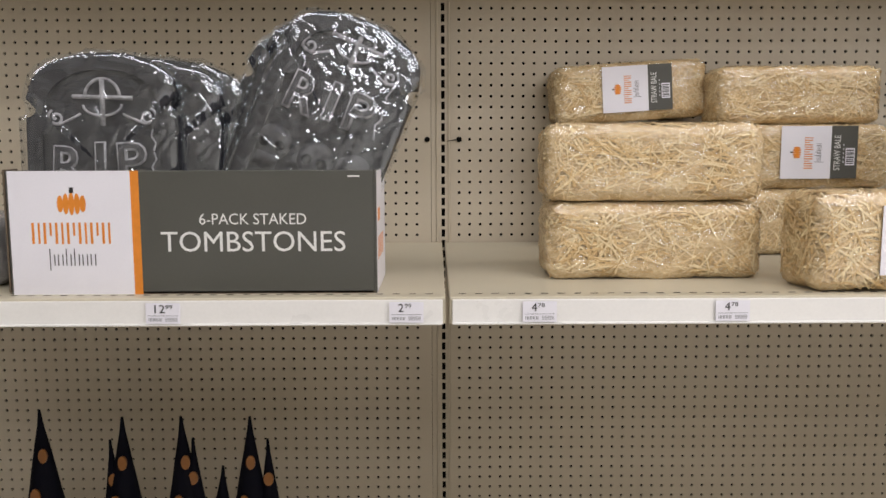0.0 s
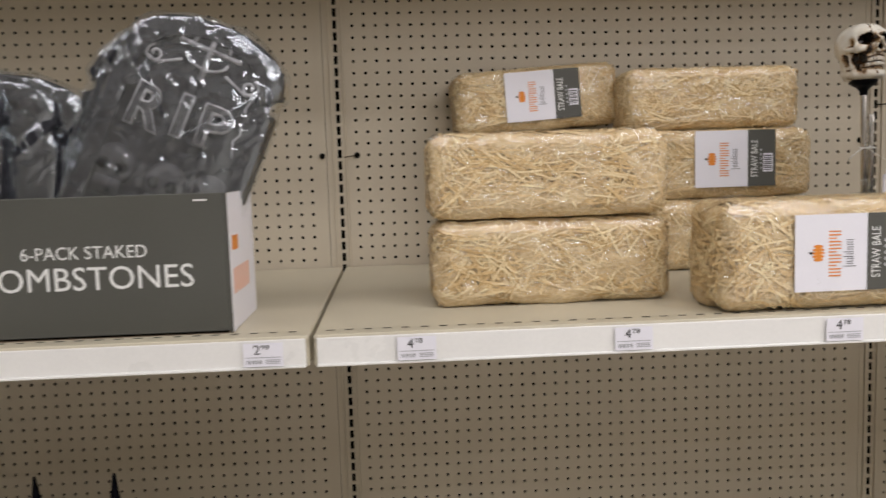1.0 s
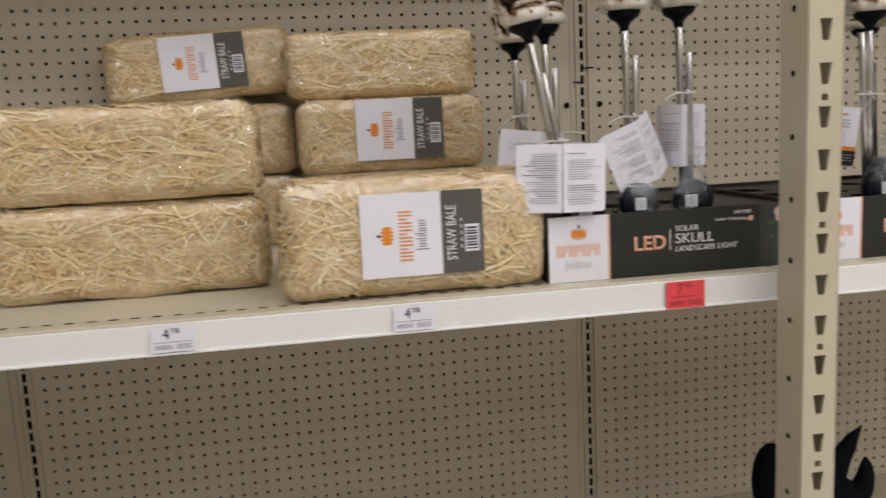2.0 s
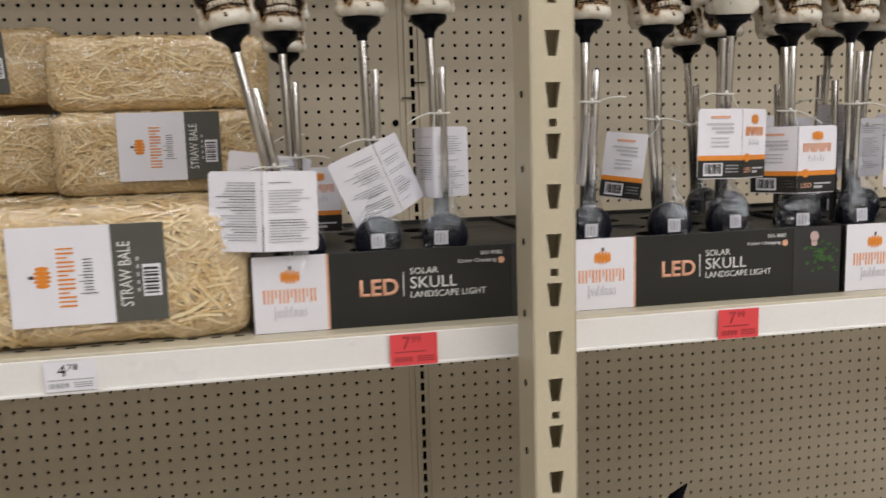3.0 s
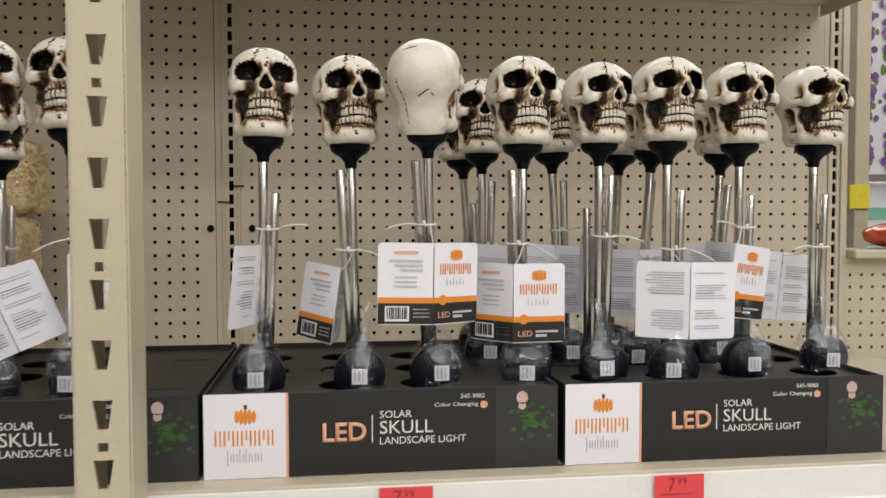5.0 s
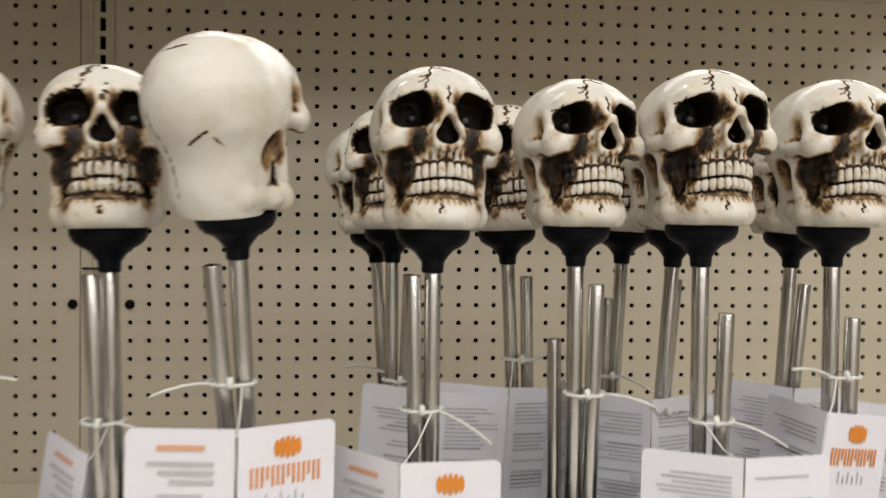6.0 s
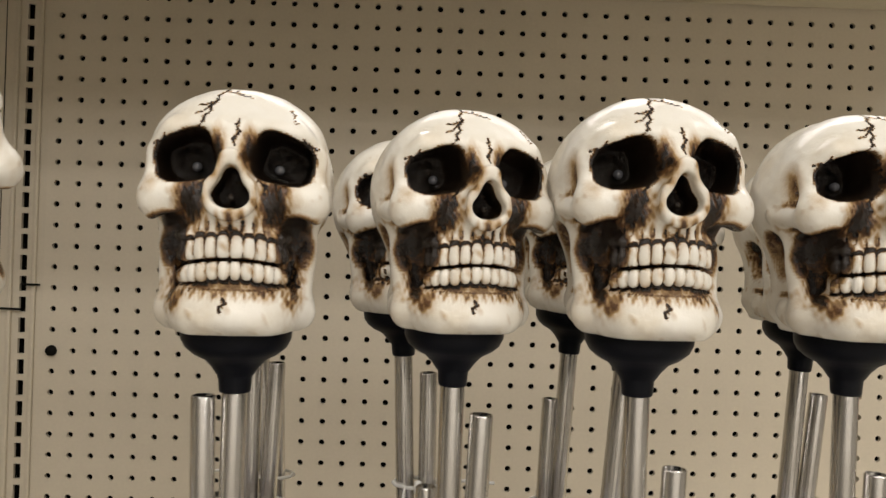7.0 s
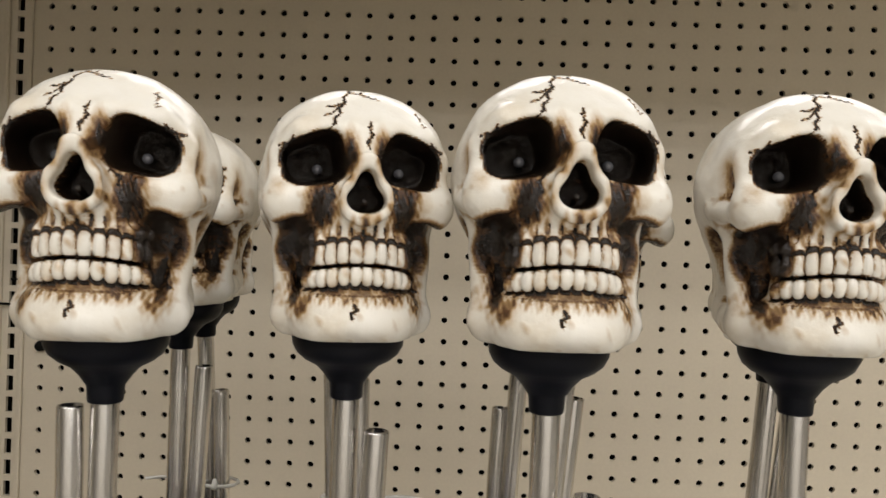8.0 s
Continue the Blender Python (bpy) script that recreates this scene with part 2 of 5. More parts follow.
def weld(v, f):
    """Joins the corners that coincide, so that the pieces form one sheet."""
    v = np.asarray(v, dtype=np.float64)
    _, first, back = np.unique(np.round(v / 2e-5).astype(np.int64), axis=0, return_index=True, return_inverse=True)
    back = back.reshape(-1)
    out = []
    for c in f:
        c = [int(back[i]) for i in c]
        c = [a for a, b in zip(c, c[1:] + c[:1]) if a != b]
        if len(set(c)) == len(c) and len(c) > 2:
            out.append(tuple(c))
    return v[first].tolist(), out


def rects(items, y=0.0, thick=0.0003):
    """Flat printed bars (x0, x1, z0, z1) that face -y."""
    v, f = [], []
    for x0, x1, z0, z1 in items:
        n = len(v)
        for yy in (y - thick, y):
            v += [(x0, yy, z0), (x1, yy, z0), (x1, yy, z1), (x0, yy, z1)]
        f += [(n, n + 1, n + 2, n + 3), (n, n + 4, n + 5, n + 1), (n + 1, n + 5, n + 6, n + 2), (n + 2, n + 6, n + 7, n + 3), (n + 3, n + 7, n + 4, n)]
    return v, f


def ellipse(cx, cz, rx, rz, y=0.0, thick=0.0003, seg=20):
    v = [(cx + rx * math.cos(2 * math.pi * k / seg), y - thick, cz + rz * math.sin(2 * math.pi * k / seg)) for k in range(seg)]
    v += [(a, y, c) for a, _, c in v]
    f = [tuple(range(seg))] + [(k, k + seg, (k + 1) % seg + seg, (k + 1) % seg) for k in range(seg)]
    return v, f


def lettering(name, body, width, height, x, y, z, material, parent, turn=0.0, thick=0.0003, label="", bold=0.0):
    """Letters of the built-in font fitted to width x height, standing in the plane that faces -y; (x, z) is the lower left corner."""
    cu = bpy.data.curves.new(name, "FONT")
    cu.body, cu.size, cu.extrude, cu.resolution_u, cu.offset = body, 1.0, 0.0, 3, bold
    tmp = bpy.data.objects.new(name, cu)
    scene.collection.objects.link(tmp)
    dg = bpy.context.evaluated_depsgraph_get()
    me = bpy.data.meshes.new_from_object(tmp.evaluated_get(dg))
    scene.collection.objects.unlink(tmp)
    bpy.data.objects.remove(tmp)
    n = len(me.vertices)
    co = np.empty(n * 3, dtype=np.float32)
    me.vertices.foreach_get("co", co)
    co = co.reshape(-1, 3)
    lo, hi = co.min(0), co.max(0)
    sx, sz = width / (hi[0] - lo[0]), height / (hi[1] - lo[1])
    bm = bmesh.new()
    bm.from_mesh(me)
    bpy.data.meshes.remove(me)
    c, s = math.cos(radians(turn)), math.sin(radians(turn))
    for v in bm.verts:
        a, b = (v.co.x - lo[0]) * sx, (v.co.y - lo[1]) * sz
        v.co = Vector((x + a * c - b * s, y, z + a * s + b * c))
    if thick:
        got = bmesh.ops.extrude_face_region(bm, geom=bm.faces[:])
        for v in got["geom"]:
            if isinstance(v, bmesh.types.BMVert):
                v.co.y -= thick
    bmesh.ops.recalc_face_normals(bm, faces=bm.faces[:])
    return part(name, bm, material, parent, label)


def pumpkin_mark(cx, cz, r, y):
    """Pumpkin emblem of five upright ribs with pale gaps between them."""
    ribs = [ellipse(cx + r * dx, cz, r * rx, r * rz, y) for dx, rx, rz in ((-0.86, 0.235, 0.64), (-0.43, 0.225, 0.80), (0.0, 0.215, 0.86), (0.43, 0.225, 0.80), (0.86, 0.235, 0.64))]
    return join(ribs)


def brand(parent, cx, cz, w, y, turn=0.0, small=False):
    """The maker's mark as plain shapes: pumpkin, a row of tall orange bars, a row of thin dark bars. Centre (cx, cz), width w."""
    m = Matrix.Translation((cx, y, cz)) @ Matrix.Rotation(radians(-turn), 4, "Y")
    v, f = pumpkin_mark(0, w * 0.36, w * 0.16, 0)
    hang("pumpkin_emblem", to_mesh("pumpkin_emblem", v, f, ORANGE), parent, "", m)
    v, f = rects([(-w * 0.02, w * 0.03, w * 0.49, w * 0.56)])
    hang("emblem_stem", to_mesh("emblem_stem", v, f, BLACKINK), parent, "", m)
    bars = []
    for k in range(7):
        x = -w * 0.5 + k * w / 7
        bars += [(x, x + w * 0.030, -w * 0.13, w * 0.13), (x + w * 0.075, x + w * 0.100, -w * 0.13 + (k % 2) * w * 0.1, w * 0.13)]
    v, f = rects(bars)
    hang("brand_mark", to_mesh("brand_mark", v, f, ORANGE), parent, "", m)["kind"] = "stuff"
    bars = []
    for k in range(6):
        x = -w * 0.3 + k * w * 0.1
        bars += [(x, x + w * 0.012, -w * (0.40 if k else 0.46), -w * (0.19 if k in (0, 2, 3) else 0.26)), (x + w * 0.055, x + w * 0.067, -w * 0.40, -w * 0.26)]
    v, f = rects(bars)
    hang("script_bars", to_mesh("script_bars", v, f, GREYINK if small else BLACKINK), parent, "", m)["kind"] = "stuff"


def sheet_with_holes(x0, x1, z0, z1, pitch, hx, hz, radius, depth, seg=8):
    """A plate in the xz plane (front at y = 0) with a round hole in the middle of every pitch x pitch cell that is centred on (hx + i, hz + j) pitches; the rim closes the rest."""
    nx, nz = int((x1 - hx) / pitch + 0.5), int((z1 - hz) / pitch + 0.5)
    i, j = np.meshgrid(np.arange(nx), np.arange(nz), indexing="ij")
    cx, cz = (hx + i * pitch).ravel(), (hz + j * pitch).ravel()
    n = len(cx)
    ang = (np.arange(seg) + 0.5) * 2 * math.pi / seg
    ux, uz = np.cos(ang), np.sin(ang)
    h = pitch / 2
    sq = np.maximum(np.abs(ux), np.abs(uz))
    sqx, sqz = ux / sq * h, uz / sq * h
    V = np.zeros((n, seg * 3 + 4, 3), dtype=np.float64)
    for k in range(seg):
        V[:, k, 0], V[:, k, 2] = cx + radius * ux[k], cz + radius * uz[k]
        V[:, seg + k, 0], V[:, seg + k, 1], V[:, seg + k, 2] = cx + radius * ux[k], depth, cz + radius * uz[k]
        V[:, 2 * seg + k, 0], V[:, 2 * seg + k, 2] = cx + sqx[k], cz + sqz[k]
    for c, (a, b) in enumerate(((1, 1), (-1, 1), (-1, -1), (1, -1))):
        V[:, 3 * seg + c, 0], V[:, 3 * seg + c, 2] = cx + a * h, cz + b * h
    faces = []
    for k in range(seg):
        k2 = (k + 1) % seg
        faces.append((k, 2 * seg + k, 2 * seg + k2, k2))
        faces.append((k, k2, seg + k2, seg + k))
    # corner triangles where the outline turns
    for c in range(4):
        k = c * seg // 4 + seg // 8 - 1
        faces.append((2 * seg + k, 3 * seg + c, 2 * seg + k + 1))
    off = np.arange(n) * (seg * 3 + 4)
    F = []
    for f in faces:
        F.append(np.stack([off + q for q in f], axis=1))
    allf = [tuple(r) for block in F for r in block.tolist()]
    v = V.reshape(-1, 3).tolist()
    # plain margin round the field of holes
    a0, a1, b0, b1 = hx - h, hx + (nx - 0.5) * pitch, hz - h, hz + (nz - 0.5) * pitch
    for (p0, p1, q0, q1) in ((x0, a0, z0, z1), (a1, x1, z0, z1), (a0, a1, z0, b0), (a0, a1, b1, z1)):
        if p1 - p0 > 1e-5 and q1 - q0 > 1e-5:
            m = len(v)
            v += [(p0, 0, q0), (p1, 0, q0), (p1, 0, q1), (p0, 0, q1)]
            allf.append((m, m + 1, m + 2, m + 3))
    return weld(v, allf)

# ---- structure ----
INCH = 0.0254
BAY = 48 * INCH
DECK_Z = 1.275          # top of the main shelf
FRONT = -0.762          # its front edge
TOP_Z = 1.972           # underside of the shelf above
LOW_Z = 0.56            # top of the shelf below


def setting(ob, label, category):
    return tagged(ob, label, category, kind="structure")


setting(part("floor", box_bm(-6, 9, -6.5, 6, -0.05, 0), FLOOR), "pale speckled vinyl store floor", "floor")
setting(part("ceiling", box_bm(-6, 9, -6.5, 6, 4.0, 4.1), CEIL), "plain white store ceiling with tube lights", "ceiling")
setting(part("wall_south", box_bm(-6, 9, -6.6, -6.5, 0, 4.0), WALL), "plain beige store wall behind the aisle", "wall")
setting(part("wall_north", box_bm(-6, 9, 6, 6.1, 0, 4.0), WALL), "plain beige far store wall", "wall")
setting(part("wall_west", box_bm(-6.1, -6, -6.5, 6, 0, 4.0), WALL), "plain beige store end wall", "wall")
setting(part("wall_east", box_bm(9, 9.1, -6.5, 6, 0, 4.0), WALL), "plain beige store end wall", "wall")

HOLE_Z = 1.521 - 40 * INCH   # one row of holes lies at the height of the hooks


def pegboard(k, z1):
    x0, x1 = k * BAY + 0.029, (k + 1) * BAY - 0.029
    v, f = sheet_with_holes(x0, x1, 0.42, z1, INCH, k * BAY + 1.5 * INCH, HOLE_Z, 0.0037, 0.005)
    ob = hang("wall_pegboard", to_mesh("pegboard_sheet", v, f, PEG))
    setting(ob, "tan painted pegboard back panel with rows of round holes", "pegboard")
    # added near-black sheet that makes the holes look shaded
    part("shade_sheet", box_bm(x0 - 0.02, x1 + 0.02, 0.012, 0.02, 0.10, z1 - 0.01), GAP_SHADE, ob)
    return ob


for k in (-1, 0, 1):
    pegboard(k, 2.20)
pegboard(2, 1.455)


def upright(x, z1):
    """Slotted steel wall upright between two panels."""
    v, f = [], []
    pitch, sw, sh = INCH, 0.0042, 0.0092
    n = int((z1 - 0.42) / pitch)
    for j in range(n):
        z = 0.42 + (j + 0.5) * pitch
        h = pitch / 2
        b = len(v)
        for (a, c) in ((-0.012, -h), (0.012, -h), (0.012, h), (-0.012, h), (-sw, -sh), (sw, -sh), (sw, sh), (-sw, sh)):
            v.append((a, 0.002, z + c))
        for (a, c) in ((-sw, -sh), (sw, -sh), (sw, sh), (-sw, sh)):
            v.append((a, 0.007, z + c))
        f += [(b + q, b + (q + 1) % 4, b + 4 + (q + 1) % 4, b + 4 + q) for q in range(4)]
        f += [(b + 4 + q, b + 4 + (q + 1) % 4, b + 8 + (q + 1) % 4, b + 8 + q) for q in range(4)]
    ob = hang("wall_upright", to_mesh("slotted_face", *weld(v, f), PEG), m=Matrix.Translation((x, 0, 0)))
    setting(ob, "tan slotted steel upright between the pegboard panels", "upright")
    for s in (-1, 1):
        part("flange", box_bm(*sorted((s * 0.012, s * 0.0165)), -0.003, 0.010, 0.42, z1, 0.0008, 1), PEG, ob)
        part("lip", box_bm(*sorted((s * 0.0165, s * 0.0285)), 0.0005, 0.010, 0.42, z1, 0.0008, 1), PEG, ob)
    # same added sheet: shade painted in behind the slots
    part("shade_sheet", box_bm(-0.0285, 0.0285, 0.022, 0.03, 0.10, z1), GAP_SHADE, ob)
    return ob


for k in (-1, 0, 1, 2):
    upright(k * BAY, 2.20)


def shelf(k, z, depth, label, slots=True, x1=None):
    """A steel shelf: deck with a row of slots painted dark, rolled front lip, white price rail."""
    a, b = k * BAY + 0.003, (x1 if x1 else (k + 1) * BAY - 0.003)
    ob = setting(part("shelf", box_bm(a, b, -depth + 0.004, -0.004, z - 0.016, z, 0.0015, 1), DECK), label, "shelf")
    part("front_lip", box_bm(a, b, -depth - 0.006, -depth + 0.012, z - 0.006, z + 0.0015, 0.003, 3), DECK, ob, "rounded cream front lip")
    part("lip_face", box_bm(a, b, -depth - 0.002, -depth + 0.006, z - 0.040, z - 0.005, 0.001, 1), DECK, ob)
    rail = part("price_rail", box_bm(a + 0.004, b - 0.004, -depth - 0.007, -depth - 0.003, z - 0.039, z - 0.0020, 0.0015, 2), STRIP, ob, "white plastic price rail")
    part("rail_bead", box_bm(a + 0.004, b - 0.004, -depth - 0.010, -depth - 0.004, z - 0.0405, z - 0.037, 0.0012, 2), STRIP, rail)
    part("side_bracket", box_bm(a + 0.001, a + 0.004, -depth + 0.02, -0.006, z - 0.040, z - 0.016), DECK, ob)
    part("side_bracket", box_bm(b - 0.004, b - 0.001, -depth + 0.02, -0.006, z - 0.040, z - 0.016), DECK, ob)
    if slots:
        # flat dark quads on the uncut deck, painted as the shade in its slots
        n = int((b - a) / INCH)
        v, f = [], []
        for j in range(n):
            x = a + 0.02 + j * INCH
            q = len(v)
            v += [(x - 0.0055, -depth + 0.026, z + 0.0006), (x + 0.0055, -depth + 0.026, z + 0.0006), (x + 0.0055, -depth + 0.031, z + 0.0006), (x - 0.0055, -depth + 0.031, z + 0.0006)]
            f.append((q, q + 1, q + 2, q + 3))
        hang("slot_shade_row", to_mesh("slot_shade_row", v, f, PUNCH_SHADE), ob)
    return ob


for k in (-1, 0, 1):
    shelf(k, DECK_Z, -FRONT, "cream steel shelf with a white price rail")
    shelf(k, TOP_Z + 0.016, 0.32, "cream steel upper shelf above the goods", False, 2.40 if k == 1 else None)
    shelf(k, LOW_Z, 0.62, "cream steel lower shelf", False)
shelf(2, DECK_Z - 0.10, 0.50, "cream steel shelf of the lower bay", False)
setting(part("trim", box_bm(2 * BAY + 0.03, 3 * BAY, -0.03, 0.10, 1.455, 1.472, 0.003, 2), CREAM), "cream cap rail on the low panel", "trim")


def hook_knob(x, z, stem=0.0):
    """A black rubber plug in the first column of holes, with a short wire where it shows."""
    v, f = lathe([(0.001, 0.006), (0.0058, 0.005), (0.0066, 0.0015), (0.0066, 0.0)], 14)
    v = [(a, -c, b) for a, b, c in v]
    ob = hang("plug", to_mesh("plug", v, f, KNOB, True), m=Matrix.Translation((x, 0, z)))
    tagged(ob, "small round black plug in a pegboard hole", "plug", "black plugs beside the uprights")
    if stem:
        v, f = tube_between((0, -0.004, 0), (stem, -0.010, -0.004), 0.0012, 6)
        hang("wire", to_mesh("wire", v, f, KNOB), ob)


for x, st in ((-1.5, 0), (1.5, -0.028), (48 - 1.5, 0), (48 + 1.5, 0), (96 - 1.5, 0)):
    hook_knob(x * INCH, 1.521, st)


def upright_clip(x, z, s):
    v, f = tube_between((0, -0.002, 0), (s * 0.024, -0.006, 0.0005), 0.0016, 6)
    tagged(hang("clip", to_mesh("clip", v, f, KNOB), m=Matrix.Translation((x, 0, z))), "short dark wire clip in an upright slot", "clip", "clips in the upright slots")


upright_clip(BAY, 1.600, 1)
upright_clip(BAY, 1.570, -1)


def rack_post(x0, x1, y0, y1, z1):
    """Rack post: channel with keyhole slots in its face, a square hole after every third."""
    v, f = [], []
    cx, h, z = (x0 + x1) / 2, 0.0515, 0.0
    j = 0
    zz = 1.6195 - 31 * h
    while zz < z1 - h:
        lo, hi = zz, zz + h
        ls = [(lo, lo + 0.0255, (0.0045, 0.0085))]
        if j % 3 == 1:
            ls += [(lo + 0.0255, lo + 0.0325, None), (lo + 0.0325, lo + 0.0405, (0.0042, 0.0042)), (lo + 0.0405, hi, None)]
        else:
            ls += [(lo + 0.0255, hi, None)]
        for a, b, w in ls:
            q = len(v)
            if w is None:
                v += [(x0, y0, a), (x1, y0, a), (x1, y0, b), (x0, y0, b)]
                f.append((q, q + 1, q + 2, q + 3))
            else:
                wl, wh = w
                v += [(x0, y0, a), (cx - wl, y0, a), (cx + wl, y0, a), (x1, y0, a), (x0, y0, b), (cx - wh, y0, b), (cx + wh, y0, b), (x1, y0, b)]
                f += [(q, q + 1, q + 5, q + 4), (q + 2, q + 3, q + 7, q + 6)]
                r = len(v)
                v += [(cx - wl, y0 + 0.004, a), (cx + wl, y0 + 0.004, a), (cx + wh, y0 + 0.004, b), (cx - wh, y0 + 0.004, b)]
                f += [(q + 1, q + 2, r + 1, r), (q + 2, q + 6, r + 2, r + 1), (q + 6, q + 5, r + 3, r + 2), (q + 5, q + 1, r, r + 3)]
        zz += h
        j += 1
    ob = hang("rack_post", to_mesh("post_face", *weld(v, f), CREAM))
    tagged(ob, "cream steel rack post with keyhole slots in front of the shelves", "post")
    for a, b in ((x0 - 0.002, x0), (x1, x1 + 0.002)):
        part("side_web", box_bm(a, b, y0, y1, 0, z1, 0.0008, 1), CREAM, ob)
    for s, a in ((1, x0), (-1, x1)):
        part("return_lip", box_bm(*sorted((a, a + s * 0.010)), y1 - 0.002, y1, 0, z1), CREAM, ob)
    part("foot_plate", box_bm(x0 - 0.02, x1 + 0.02, y0 - 0.02, y1 + 0.02, 0, 0.006, 0.001, 1), CREAM, ob)
    # dark discs on the solid web stand for the shade in small holes
    for k in range(24):
        zc = 1.30 + (k - 14) * h * 1.5
        if 0.05 < zc < z1:
            vv, ff = lathe([(0.004, 0.0), (0.004, 0.0006)], 10)
            hang("web_hole_shade", to_mesh("web_hole_shade", [(x0 - 0.0022 - c, (y0 + y1) / 2 + a, zc + b) for a, b, c in vv], ff, PUNCH_SHADE), ob)
    return ob


rack_post(1.1925, 1.2365, -0.861, -0.805, 2.35)

# ---- price tickets on the rail ----


def ticket(x0, x1, z0, z1, digits, cents, red=False):
    ob = thing("price_ticket", Matrix.Translation((x0, FRONT - 0.0105, z0)), ("red paper price ticket on the white shelf rail" if red else "white paper price ticket on the white shelf rail"), "price tag", "price tickets on the shelf rail")
    w, h = x1 - x0, z1 - z0
    sag = random.uniform(-0.6, 0.6)
    bm = box_bm(0, w, -0.0006, 0.0, 0, h)
    part("paper", bm, REDPAPER if red else PAPER, ob)
    k = REDINK if red else BLACKINK
    if digits:
        lettering("price", digits, w * (0.30 if len(digits) > 1 else 0.16), h * 0.40, w * 0.26, -0.0008, h * 0.52, k, ob)
        lettering("cents", cents, w * 0.20, h * 0.20, w * (0.58 if len(digits) > 1 else 0.45), -0.0008, h * 0.72, k, ob)
    bars = [(w * 0.06, w * 0.94, h * 0.38, h * 0.405)] if not red else [(w * 0.10, w * 0.75, h * 0.42, h * 0.45)]
    bars += [(w * (0.08 + 0.045 * j), w * (0.08 + 0.045 * j + 0.02 + 0.012 * (j % 2)), h * 0.12, h * 0.28) for j in range(9)]
    bars += [(w * 0.56, w * 0.92, h * (0.12 + 0.07 * j), h * (0.15 + 0.07 * j)) for j in range(3)]
    v, f = rects(bars, -0.0007)
    hang("fine_print", to_mesh("fine_print", v, f, REDINK if red else GREYINK), ob)["kind"] = "stuff"
    ob.matrix_basis = ob.matrix_basis @ Matrix.Rotation(radians(sag), 4, "Y")
    return ob


for x, d, c in ((-0.449, "12", "99"), (-0.087, "2", "99"), (0.112, "4", "78"), (0.401, "4", "78"), (0.690, "4", "78")):
    ticket(x, x + 0.051, DECK_Z - 0.036, DECK_Z - 0.005, d, c)
for x in (1.051, 1.454, 1.742):
    ticket(x, x + 0.054, DECK_Z - 0.039, DECK_Z - 0.003, "7", "99", True)

# ---- straw bales ----
random.seed(5)


def bale_shape(L, D, H, seed, n=26):
    """Rounded, lumpy block: front faces -y, base at z = 0."""
    bm = bmesh.new()
    bmesh.ops.create_cube(bm, size=2)
    bmesh.ops.subdivide_edges(bm, edges=bm.edges[:], cuts=n, use_grid_fill=True)
    r = 0.022
    hx, hy, hz = L / 2, D / 2, H / 2
    off = Vector((seed * 7.3, seed * 3.1, seed * 1.7))
    for v in bm.verts:
        p = Vector((v.co.x * hx, v.co.y * hy, v.co.z * hz))
        core = Vector((max(-hx + r, min(hx - r, p.x)), max(-hy + r, min(hy - r, p.y)), max(-hz + r, min(hz - r, p.z))))
        d = p - core
        if d.length > 1e-6:
            p = core + d.normalized() * min(d.length, r)
        nrm = Vector((p.x / hx, p.y / hy, p.z / hz)).normalized()
        k = 0.0060 * noise.noise(p * 20 + off) + 0.004 * noise.noise(p * 55 + off)
        v.co = p + nrm * k
        v.co.z = max(v.co.z, -hz + 0.0005)
        v.co.z += hz
    return bm


